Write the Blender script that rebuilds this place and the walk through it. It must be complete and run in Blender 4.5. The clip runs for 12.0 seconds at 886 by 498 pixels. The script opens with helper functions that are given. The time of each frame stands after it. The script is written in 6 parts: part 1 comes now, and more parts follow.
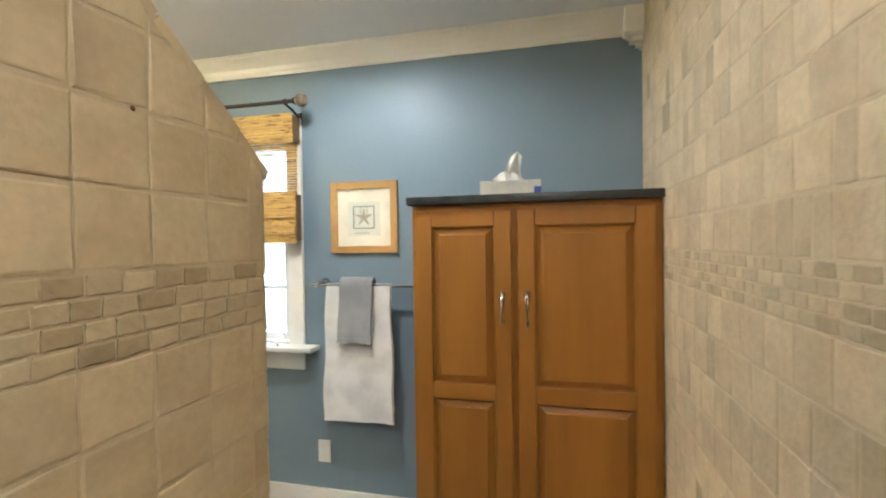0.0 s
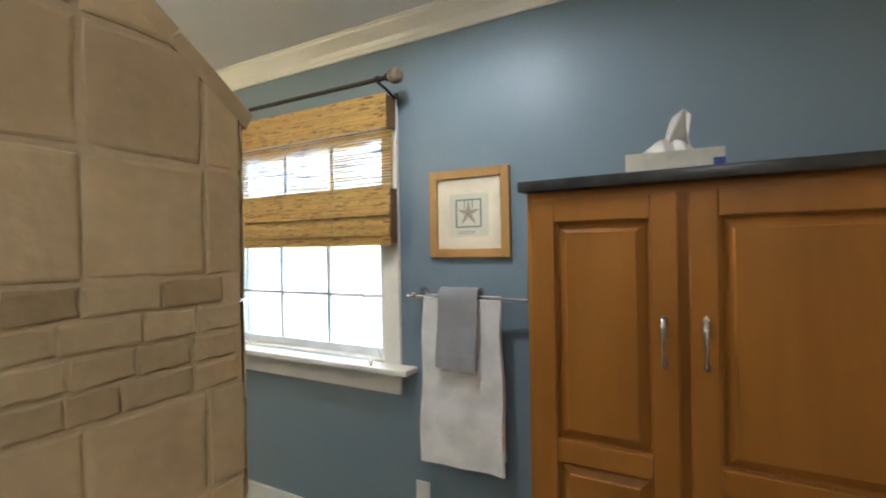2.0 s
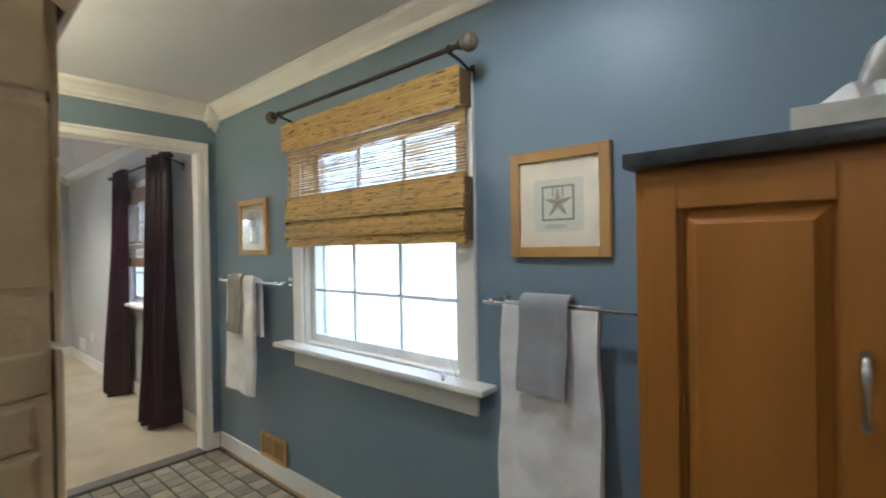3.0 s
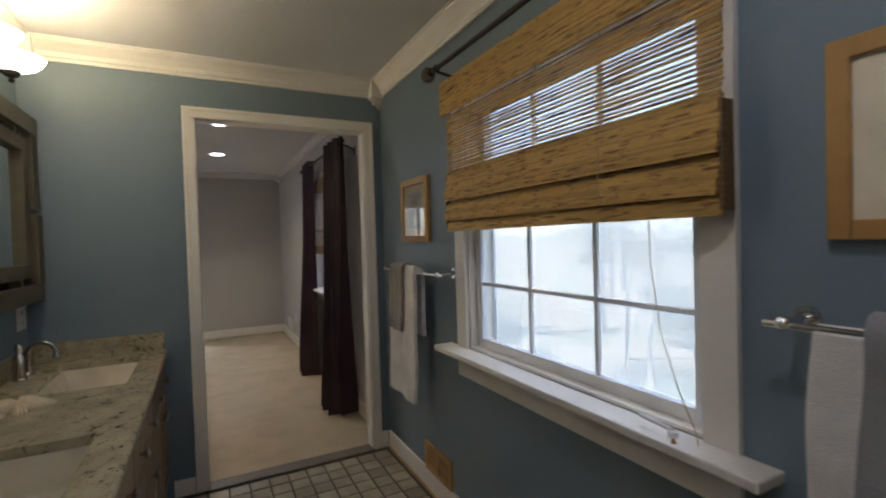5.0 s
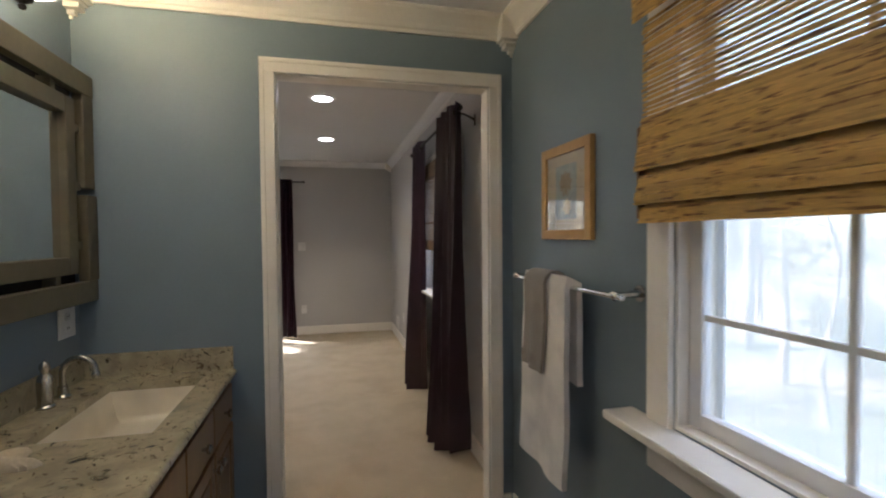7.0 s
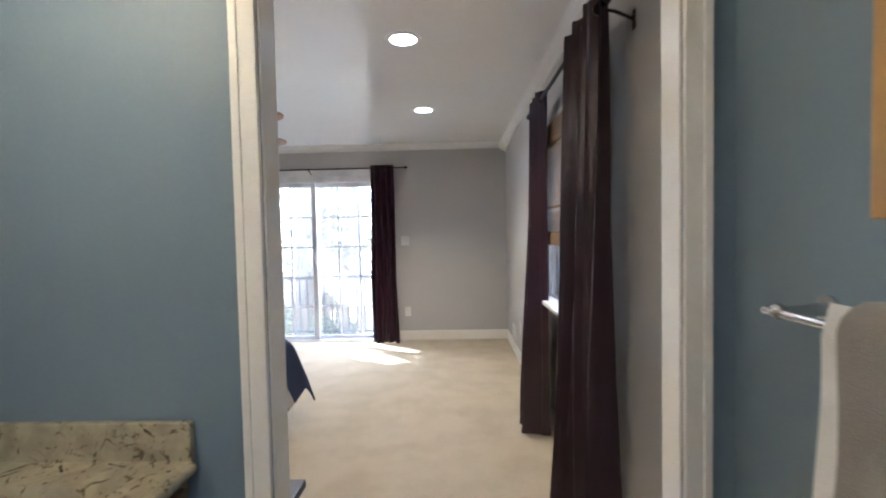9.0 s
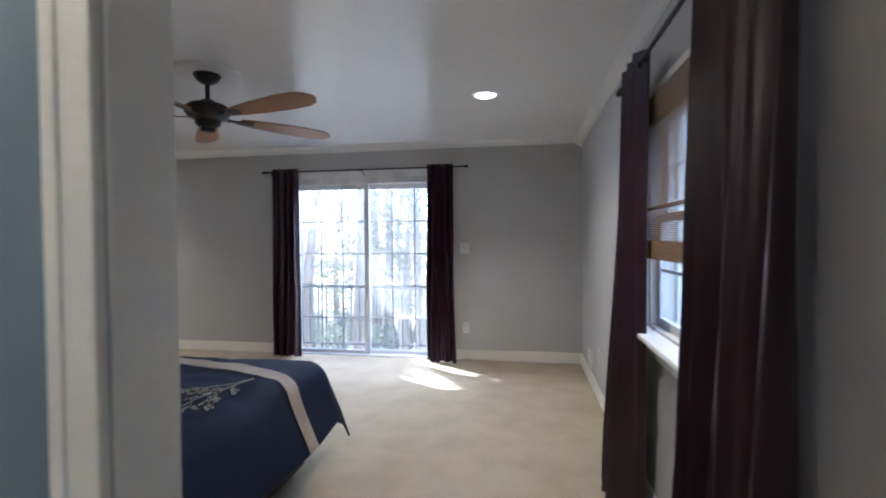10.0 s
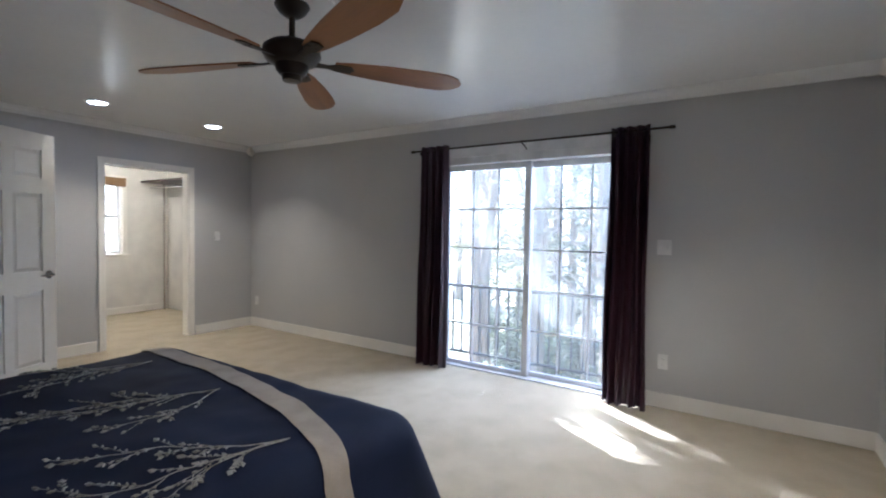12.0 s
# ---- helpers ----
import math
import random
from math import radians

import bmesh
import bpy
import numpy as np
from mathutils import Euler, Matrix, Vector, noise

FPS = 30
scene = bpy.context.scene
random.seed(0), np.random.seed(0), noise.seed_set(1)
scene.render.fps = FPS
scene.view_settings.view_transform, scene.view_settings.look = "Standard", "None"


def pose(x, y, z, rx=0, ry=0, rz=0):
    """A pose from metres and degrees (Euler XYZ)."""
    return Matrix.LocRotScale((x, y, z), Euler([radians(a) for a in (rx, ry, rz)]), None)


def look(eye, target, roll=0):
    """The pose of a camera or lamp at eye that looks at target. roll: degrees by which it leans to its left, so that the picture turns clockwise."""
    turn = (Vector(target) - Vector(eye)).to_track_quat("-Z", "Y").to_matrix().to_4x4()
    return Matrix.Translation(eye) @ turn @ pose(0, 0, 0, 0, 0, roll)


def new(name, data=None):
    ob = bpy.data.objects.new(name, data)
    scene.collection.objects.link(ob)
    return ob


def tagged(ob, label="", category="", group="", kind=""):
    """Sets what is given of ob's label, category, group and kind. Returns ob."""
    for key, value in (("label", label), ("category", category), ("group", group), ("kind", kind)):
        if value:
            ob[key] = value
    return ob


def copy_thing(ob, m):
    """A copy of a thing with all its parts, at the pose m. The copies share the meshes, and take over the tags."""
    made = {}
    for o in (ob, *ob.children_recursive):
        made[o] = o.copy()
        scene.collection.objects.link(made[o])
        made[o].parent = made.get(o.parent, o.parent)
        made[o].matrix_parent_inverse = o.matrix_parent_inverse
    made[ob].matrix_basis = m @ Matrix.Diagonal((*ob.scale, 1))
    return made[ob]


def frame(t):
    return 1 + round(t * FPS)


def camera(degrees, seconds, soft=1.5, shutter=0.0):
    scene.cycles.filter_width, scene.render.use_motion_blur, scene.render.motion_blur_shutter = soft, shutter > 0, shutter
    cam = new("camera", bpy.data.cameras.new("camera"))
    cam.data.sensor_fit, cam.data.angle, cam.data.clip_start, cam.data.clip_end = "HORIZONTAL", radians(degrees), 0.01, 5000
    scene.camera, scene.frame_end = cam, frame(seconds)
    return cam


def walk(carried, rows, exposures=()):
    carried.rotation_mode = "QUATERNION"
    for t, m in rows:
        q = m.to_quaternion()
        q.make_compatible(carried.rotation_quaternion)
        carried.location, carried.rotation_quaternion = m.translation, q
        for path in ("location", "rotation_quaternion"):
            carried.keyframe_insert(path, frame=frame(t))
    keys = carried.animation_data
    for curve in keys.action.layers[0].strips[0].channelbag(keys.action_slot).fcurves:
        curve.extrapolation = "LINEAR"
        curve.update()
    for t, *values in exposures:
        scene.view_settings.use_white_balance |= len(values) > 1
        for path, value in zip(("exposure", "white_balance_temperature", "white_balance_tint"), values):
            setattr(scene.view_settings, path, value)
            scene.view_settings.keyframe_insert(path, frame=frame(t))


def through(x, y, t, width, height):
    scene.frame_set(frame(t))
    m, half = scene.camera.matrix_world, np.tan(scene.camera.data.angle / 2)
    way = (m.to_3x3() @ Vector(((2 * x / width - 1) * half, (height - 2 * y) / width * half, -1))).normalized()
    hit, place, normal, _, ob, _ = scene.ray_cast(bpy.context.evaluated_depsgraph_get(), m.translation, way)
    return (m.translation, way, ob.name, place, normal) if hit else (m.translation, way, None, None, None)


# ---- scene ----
cam = camera(87.6, 12.0, 2.0, 0.4)
PATH = [
    (0, (0.06, 0.021, 1.383), (-0.417, 1.964, 1.353), -0.8),
    (0.5, (0.037, 0.116, 1.386), (-0.557, 2.025, 1.368), -1.1),
    (1, (0.011, 0.235, 1.374), (-0.694, 2.107, 1.383), -1.2),
    (1.5, (-0.023, 0.37, 1.386), (-0.857, 2.188, 1.382), -1.0),
    (2, (-0.06, 0.49, 1.375), (-1.03, 2.239, 1.369), -1.0),
    (2.5, (-0.096, 0.647, 1.379), (-1.252, 2.279, 1.362), -1.0),
    (3, (-0.166, 0.779, 1.373), (-1.476, 2.29, 1.365), -1.0),
    (3.2, (-0.19, 0.826, 1.364), (-1.568, 2.276, 1.369), -0.9),
    (5, (-0.623, 1.154, 1.357), (-2.401, 2.069, 1.312), -1.7),
    (5.5, (-0.776, 1.218, 1.349), (-2.626, 1.975, 1.287), -2.2),
    (6, (-0.968, 1.259, 1.359), (-2.852, 1.927, 1.305), -1.8),
    (6.5, (-1.164, 1.309, 1.36), (-3.077, 1.891, 1.316), -1.1),
    (7, (-1.412, 1.349, 1.36), (-3.355, 1.819, 1.303), -0.5),
    (7.2, (-1.505, 1.352, 1.365), (-3.459, 1.775, 1.299), -0.5),
    (9, (-2.44, 1.566, 1.338), (-4.438, 1.513, 1.26), -1.2),
    (9.5, (-2.745, 1.587, 1.337), (-4.735, 1.394, 1.274), -1.0),
    (10, (-3.062, 1.574, 1.339), (-5.033, 1.238, 1.293), -0.4),
    (10.5, (-3.369, 1.556, 1.331), (-5.306, 1.058, 1.288), 0.1),
    (11, (-3.675, 1.512, 1.332), (-5.555, 0.833, 1.263), 0.5),
    (11.5, (-3.971, 1.485, 1.307), (-5.764, 0.602, 1.242), 0.7),
    (12, (-4.245, 1.449, 1.318), (-5.922, 0.362, 1.243), 1.0),
]
EXPOSURE = [(0, 5.0, 5550, 9), (1.5, 4.5, 5550, 11), (3, 3.98, 5120, 10), (5, 2.75, 5550, 18), (5.6, 2.68, 5550, 18), (7, 3.08, 5600, 19), (8.8, 4.0, 5200, 18), (9.5, 3.58, 5000, 17), (10.5, 3.42, 4740, 17), (12, 3.32, 4860, 16)]
walk(cam, [(t, look(eye, target, roll)) for t, eye, target, roll in PATH], EXPOSURE)

# ---- world, sun ----
N, S, W, E = 2.2, 0.385, -3.5, 0.43          # bathroom faces
BE, BW, BS = -3.59, -8.102, -4.166              # bedroom faces
CEIL, BCEIL = 2.375, 2.403

world = bpy.data.worlds.new("sky")
scene.world = world
world.use_nodes = True
wn = world.node_tree
sky = wn.nodes.new("ShaderNodeTexSky")
sky.sky_type = "NISHITA"
sky.sun_disc = False
SUN_EL, SUN_FROM = radians(40), Vector((-0.52, -0.854))
sky.sun_elevation = SUN_EL
sky.sun_rotation = math.atan2(SUN_FROM.x, SUN_FROM.y)
wn.links.new(sky.outputs[0], wn.nodes["Background"].inputs[0])
wn.nodes["Background"].inputs[1].default_value = 0.15


def lamp(name, kind, m, energy, color, **values):
    data = bpy.data.lights.new(name, kind)
    data.energy, data.color = energy, color
    for key, value in values.items():
        if key == "radius":
            data.shadow_soft_size = value
        if key == "size":
            data.shape, data.size, data.size_y = "RECTANGLE", value[0], value[1]
        if key == "angle":
            data.angle = value
        if key == "spot":
            data.spot_size, data.spot_blend = value, 0.4 if value > 3 else 0.6
    ob = new(name, data)
    ob.matrix_world = m
    return ob


VANITY_W, DOWN_W, BEDLAMP_W, BATH_W, SHOWER_FILL_W = 0.55, 5.3, 0.9, 1.45, 1.27
sun_dir = Vector((SUN_FROM.x * math.cos(SUN_EL), SUN_FROM.y * math.cos(SUN_EL), math.sin(SUN_EL)))
lamp("sun", "SUN", look(sun_dir * 30, (0, 0, 0)), 5.0, (1.0, 0.94, 0.84), angle=radians(0.6))

# added fill lamps for sky light over the balcony and through the north windows
lamp("sky_light", "AREA", look((-9.6, -0.2, 2.95), (-6.0, -0.2, 0.9)), 25, (0.94, 0.96, 1.0), size=(2.4, 1.6))
lamp("sky_light", "AREA", look((-5.0, N + 1.3, 3.1), (-5.0, N, 1.5)), 15, (0.94, 0.96, 1.0), size=(1.4, 0.9))
lamp("sky_light", "AREA", look((-1.85, N + 1.2, 3.2), (-1.85, N, 1.2)), 13, (0.94, 0.96, 1.0), size=(1.4, 0.8))

# ---- materials ----


def mat(name, col, rough=0.5, metal=0.0, lo=0.4, hi=0.65, var=0.12, scale=3.0, fine=40.0, bump=0.1, depth=0.002, hue=None, rand=0.0, spec=0.5, stretch=(1, 1, 1), sheen=0.0, coat=0.0):
    """A surface with broad and fine variation; hue: a second colour for the broad spots; rand: change from piece to piece."""
    m = bpy.data.materials.new(name)
    m.use_nodes = True
    t = m.node_tree
    b = t.nodes["Principled BSDF"]
    b.inputs["Roughness"].default_value, b.inputs["Metallic"].default_value = rough, metal
    b.inputs["Specular IOR Level"].default_value = spec
    b.inputs["Sheen Weight"].default_value, b.inputs["Coat Weight"].default_value = sheen, coat
    tc = t.nodes.new("ShaderNodeTexCoord")
    info = t.nodes.new("ShaderNodeObjectInfo")
    off = t.nodes.new("ShaderNodeVectorMath")
    off.operation = "MULTIPLY_ADD"
    comb = t.nodes.new("ShaderNodeCombineXYZ")
    for k in range(3):
        t.links.new(info.outputs["Random"], comb.inputs[k])
    t.links.new(comb.outputs[0], off.inputs[0])
    off.inputs[1].default_value = (31, 17, 23)
    mp = t.nodes.new("ShaderNodeMapping")
    mp.inputs["Scale"].default_value = stretch
    t.links.new(tc.outputs["Object"], mp.inputs[0])
    t.links.new(mp.outputs[0], off.inputs[2])
    n1, n2 = t.nodes.new("ShaderNodeTexNoise"), t.nodes.new("ShaderNodeTexNoise")
    n1.inputs["Scale"].default_value, n2.inputs["Scale"].default_value = scale, fine
    n1.inputs["Detail"].default_value, n2.inputs["Detail"].default_value = 4, 3
    for n in (n1, n2):
        t.links.new(off.outputs[0], n.inputs["Vector"])
    mix = t.nodes.new("ShaderNodeMix")
    mix.data_type = "RGBA"
    mix.inputs[6].default_value = (*col, 1)
    mix.inputs[7].default_value = (*(hue or [c * 0.8 for c in col]), 1)
    ramp = t.nodes.new("ShaderNodeMapRange")
    ramp.inputs[1].default_value, ramp.inputs[2].default_value = lo, hi
    t.links.new(n1.outputs[0], ramp.inputs[0])
    t.links.new(ramp.outputs[0], mix.inputs[0])
    hsv = t.nodes.new("ShaderNodeHueSaturation")
    t.links.new(mix.outputs[2], hsv.inputs["Color"])
    val = t.nodes.new("ShaderNodeMath")
    val.operation = "MULTIPLY_ADD"
    t.links.new(n2.outputs[0], val.inputs[0])
    val.inputs[1].default_value, val.inputs[2].default_value = var * 2, 1 - var
    rnd = t.nodes.new("ShaderNodeMath")
    rnd.operation = "MULTIPLY_ADD"
    t.links.new(info.outputs["Random"], rnd.inputs[0])
    rnd.inputs[1].default_value, rnd.inputs[2].default_value = rand * 2, 1 - rand
    mul = t.nodes.new("ShaderNodeMath")
    mul.operation = "MULTIPLY"
    t.links.new(val.outputs[0], mul.inputs[0])
    t.links.new(rnd.outputs[0], mul.inputs[1])
    t.links.new(mul.outputs[0], hsv.inputs["Value"])
    t.links.new(hsv.outputs[0], b.inputs["Base Color"])
    if bump:
        bp = t.nodes.new("ShaderNodeBump")
        bp.inputs["Strength"].default_value, bp.inputs["Distance"].default_value = bump, depth
        t.links.new(n2.outputs[0], bp.inputs["Height"])
        t.links.new(bp.outputs[0], b.inputs["Normal"])
    return m


def glow(name, col, strength):
    m = bpy.data.materials.new(name)
    m.use_nodes = True
    b = m.node_tree.nodes["Principled BSDF"]
    b.inputs["Base Color"].default_value = (0.85, 0.85, 0.8, 1)
    b.inputs["Emission Color"].default_value = (*col, 1)
    b.inputs["Emission Strength"].default_value = strength
    return m


def glass_mat(name):
    m = bpy.data.materials.new(name)
    m.use_nodes = True
    b = m.node_tree.nodes["Principled BSDF"]
    b.inputs["Base Color"].default_value = (0.98, 1, 0.99, 1)
    b.inputs["Roughness"].default_value, b.inputs["IOR"].default_value = 0.0, 1.45
    b.inputs["Transmission Weight"].default_value = 1.0
    return m


BLUE = mat("blue_paint", (0.203, 0.262, 0.303), 0.44, var=0.05, scale=1.2, fine=90, bump=0.12, depth=0.001, hue=(0.19, 0.245, 0.288), spec=0.38)
GREY = mat("grey_paint", (0.485, 0.478, 0.466), 0.42, var=0.04, scale=1.2, fine=90, bump=0.1, depth=0.001, hue=(0.465, 0.458, 0.447))
CEILING = mat("ceiling_paint", (0.80, 0.80, 0.80), 0.5, var=0.03, scale=1.0, fine=70, bump=0.08, depth=0.001, hue=(0.77, 0.77, 0.77))
BCEILING = mat("satin_ceiling_paint", (0.78, 0.78, 0.775), 0.24, var=0.03, scale=1.0, fine=25, bump=0.06, depth=0.001, hue=(0.75, 0.75, 0.745))
WHITE = mat("white_trim_paint", (0.84, 0.81, 0.745), 0.35, var=0.04, scale=5, fine=60, bump=0.05, hue=(0.81, 0.775, 0.70))
VINYL = mat("white_vinyl", (0.8, 0.8, 0.8), 0.3, var=0.02, scale=5, fine=40, bump=0.02)
CLOSET = mat("closet_paint", (0.78, 0.75, 0.69), 0.5, var=0.03, scale=2, fine=60, bump=0.05)
TILE = mat("tumbled_travertine", (0.615, 0.505, 0.325), 0.6, var=0.15, scale=9, fine=60, bump=0.5, depth=0.003, hue=(0.52, 0.416, 0.258), rand=0.10)
ACCENT = mat("dark_travertine", (0.46, 0.37, 0.222), 0.6, var=0.16, scale=12, fine=80, bump=0.4, depth=0.0015, hue=(0.39, 0.31, 0.185), rand=0.1)
SMALL = mat("tumbled_mosaic", (0.56, 0.468, 0.30), 0.6, var=0.14, scale=12, fine=90, bump=0.4, depth=0.0015, hue=(0.48, 0.393, 0.243), rand=0.13)
GROUT = mat("grout", (0.60, 0.50, 0.335), 0.85, var=0.15, scale=6, fine=160, bump=0.4, hue=(0.53, 0.435, 0.285))
FTILE = mat("slate_floor_tile", (0.34, 0.30, 0.215), 0.5, var=0.18, scale=10, fine=60, bump=0.4, depth=0.003, hue=(0.24, 0.225, 0.175), rand=0.32)
FGROUT = mat("dark_grout", (0.075, 0.07, 0.06), 0.9, var=0.2, scale=8, fine=150, bump=0.3)
MAPLE = mat("maple_wood", (0.37, 0.158, 0.023), 0.40, var=0.05, scale=2.0, fine=24, bump=0.04, hue=(0.31, 0.128, 0.018), spec=0.35, stretch=(4, 4, 0.5))
VWOOD = mat("vanity_wood", (0.23, 0.125, 0.048), 0.4, var=0.1, scale=2.5, fine=20, bump=0.06, hue=(0.18, 0.095, 0.036), stretch=(6, 6, 0.5), coat=0.2)
FRAMEWOOD = mat("oak_frame", (0.5, 0.29, 0.09), 0.4, var=0.12, scale=4, fine=30, bump=0.08, hue=(0.42, 0.23, 0.065))
STONE = mat("dark_stone_slab", (0.022, 0.024, 0.022), 0.3, var=0.35, scale=14, fine=90, bump=0.1, hue=(0.045, 0.048, 0.042))
BRONZE = mat("oil_rubbed_bronze", (0.05, 0.042, 0.035), 0.4, metal=0.7, var=0.15, scale=6, fine=50, bump=0.05)
BALL = mat("mottled_finial", (0.24, 0.19, 0.12), 0.45, var=0.35, scale=30, fine=110, bump=0.3, hue=(0.1, 0.08, 0.05))
NICKEL = mat("brushed_nickel", (0.55, 0.53, 0.49), 0.25, metal=1.0, var=0.05, scale=6, fine=90, bump=0.03)
CHROME = mat("chrome", (0.75, 0.75, 0.75), 0.12, metal=1.0, var=0.02, scale=6, fine=90, bump=0)
TOWEL = mat("white_terry", (0.88, 0.85, 0.81), 0.95, var=0.12, scale=8, fine=350, bump=0.8, depth=0.004, sheen=0.4)
GTOWEL = mat("grey_terry", (0.33, 0.33, 0.335), 0.95, var=0.15, scale=8, fine=350, bump=0.8, depth=0.004, sheen=0.3)
BTOWEL = mat("taupe_terry", (0.30, 0.27, 0.23), 0.95, var=0.15, scale=8, fine=350, bump=0.8, depth=0.004, sheen=0.3)
BAMBOO = mat("bamboo_slat", (0.56, 0.345, 0.085), 0.5, var=0.3, scale=5, fine=14, bump=0.35, hue=(0.19, 0.095, 0.026), rand=0.17, stretch=(3.0, 4, 16), lo=0.55, hi=0.66)
BAMBOO2 = mat("dark_woven_shade", (0.2, 0.12, 0.05), 0.6, var=0.3, scale=7, fine=30, bump=0.3, hue=(0.14, 0.08, 0.03), stretch=(0.8, 4, 30))
PAPER = mat("mat_board", (0.64, 0.54, 0.385), 0.8, var=0.03, scale=8, fine=80, bump=0.05)
PRINT = mat("aged_print_paper", (0.50, 0.455, 0.34), 0.8, var=0.08, scale=18, fine=90, bump=0.02, hue=(0.46, 0.43, 0.33))
INK = mat("sepia_ink", (0.17, 0.14, 0.11), 0.8, var=0.2, scale=30, fine=90, bump=0)
TAN = mat("tan_ink", (0.34, 0.265, 0.175), 0.8, var=0.2, scale=30, fine=90, bump=0)
SEA = mat("blue_grey_ink", (0.33, 0.38, 0.4), 0.8, var=0.15, scale=25, fine=90, bump=0, hue=(0.45, 0.47, 0.45))
TISSUE = mat("tissue", (0.75, 0.73, 0.69), 0.9, var=0.05, scale=10, fine=60, bump=0.1)
CARD = mat("printed_card", (0.62, 0.58, 0.47), 0.7, var=0.1, scale=14, fine=60, bump=0.02, hue=(0.5, 0.49, 0.42))
BLUEINK = mat("blue_print", (0.05, 0.08, 0.3), 0.6, var=0.1, scale=14, fine=60, bump=0)
PLATE = mat("switch_plate", (0.76, 0.75, 0.72), 0.35, var=0.02, scale=5, fine=40, bump=0)
# near-black that paints the shade inside openings and gaps
DARK = mat("dark_gap", (0.02, 0.018, 0.016), 0.8, var=0.1, scale=5, fine=40, bump=0)
CERAMIC = mat("bisque_ceramic", (0.74, 0.68, 0.54), 0.12, var=0.02, scale=5, fine=40, bump=0)
MIRRORFRAME = mat("weathered_olive_wood", (0.145, 0.13, 0.08), 0.5, var=0.2, scale=5, fine=40, bump=0.2, hue=(0.12, 0.1, 0.06))
SHELL = mat("bleached_starfish", (0.62, 0.54, 0.38), 0.85, var=0.2, scale=20, fine=140, bump=0.6)
CARPET = mat("cream_carpet", (0.515, 0.44, 0.305), 1.0, var=0.24, scale=4, fine=210, bump=0.9, depth=0.007, hue=(0.445, 0.375, 0.252), sheen=0.15, spec=0.1)
PURPLE = mat("plum_satin", (0.030, 0.0118, 0.0185), 0.38, var=0.12, scale=6, fine=200, bump=0.15, hue=(0.038, 0.0145, 0.024))
NAVY = mat("navy_comforter", (0.008, 0.013, 0.037), 0.75, var=0.15, scale=5, fine=160, bump=0.4, hue=(0.006, 0.010, 0.028), sheen=0.0, spec=0.2)
BAND = mat("beige_band", (0.36, 0.31, 0.25), 0.8, var=0.1, scale=8, fine=160, bump=0.3)
THREAD = mat("ivory_embroidery", (0.36, 0.35, 0.31), 0.7, var=0.3, scale=25, fine=140, bump=0.4, hue=(0.21, 0.195, 0.15))
BEDWOOD = mat("espresso_wood", (0.045, 0.028, 0.018), 0.45, var=0.15, scale=3, fine=25, bump=0.08, stretch=(0.6, 5, 5))
BLADE = mat("walnut_blade", (0.27, 0.115, 0.034), 0.38, var=0.14, scale=3, fine=22, bump=0.06, hue=(0.20, 0.088, 0.032), stretch=(0.7, 6, 6))
LINEN = mat("rust_linen", (0.36, 0.20, 0.125), 0.9, var=0.12, scale=4, fine=200, bump=0.4, hue=(0.28, 0.16, 0.105))
NSTAND = mat("charcoal_wood", (0.07, 0.07, 0.075), 0.5, var=0.12, scale=4, fine=40, bump=0.1)
RAILING = mat("painted_iron", (0.025, 0.024, 0.022), 0.5, var=0.1, scale=4, fine=40, bump=0.1)
THRESH = mat("stone_threshold", (0.14, 0.13, 0.11), 0.5, var=0.15, scale=8, fine=60, bump=0.2)
SHOE = mat("stained_shoe_mould", (0.42, 0.25, 0.10), 0.45, var=0.12, scale=3, fine=30, bump=0.05)
BARK = mat("bark", (0.36, 0.29, 0.22), 0.95, var=0.35, scale=3, fine=14, bump=1.0, depth=0.03, hue=(0.22, 0.17, 0.125), stretch=(1, 1, 0.25))
LEAF = mat("pine_foliage", (0.20, 0.20, 0.09), 0.6, var=0.35, scale=0.8, fine=5, bump=0, hue=(0.22, 0.195, 0.095), rand=0.2)
LEAF2 = mat("broad_leaf_foliage", (0.145, 0.165, 0.10), 0.5, var=0.35, scale=1.5, fine=8, bump=0, hue=(0.17, 0.17, 0.10), rand=0.2)
LITTER = mat("leaf_litter", (0.26, 0.20, 0.13), 0.95, var=0.35, scale=0.25, fine=9, bump=0.6, depth=0.05, hue=(0.15, 0.16, 0.075))
SIDING = mat("exterior_siding", (0.5, 0.5, 0.48), 0.7, var=0.06, scale=2, fine=30, bump=0.1)
CORD = mat("tan_cord", (0.42, 0.35, 0.22), 0.7, var=0.08, scale=20, fine=90, bump=0.1)
def leafy(m, through=0.5):
    """Lets light through a leaf or a thin slat."""
    t = m.node_tree
    b = t.nodes["Principled BSDF"]
    hsv = [n for n in t.nodes if n.type == "HUE_SAT"][0]
    tr, mx = t.nodes.new("ShaderNodeBsdfTranslucent"), t.nodes.new("ShaderNodeMixShader")
    t.links.new(hsv.outputs[0], tr.inputs["Color"])
    mx.inputs[0].default_value = through
    t.links.new(b.outputs[0], mx.inputs[1]), t.links.new(tr.outputs[0], mx.inputs[2])
    t.links.new(mx.outputs[0], t.nodes["Material Output"].inputs["Surface"])


leafy(LEAF), leafy(LEAF2), leafy(BAMBOO, 0.15)


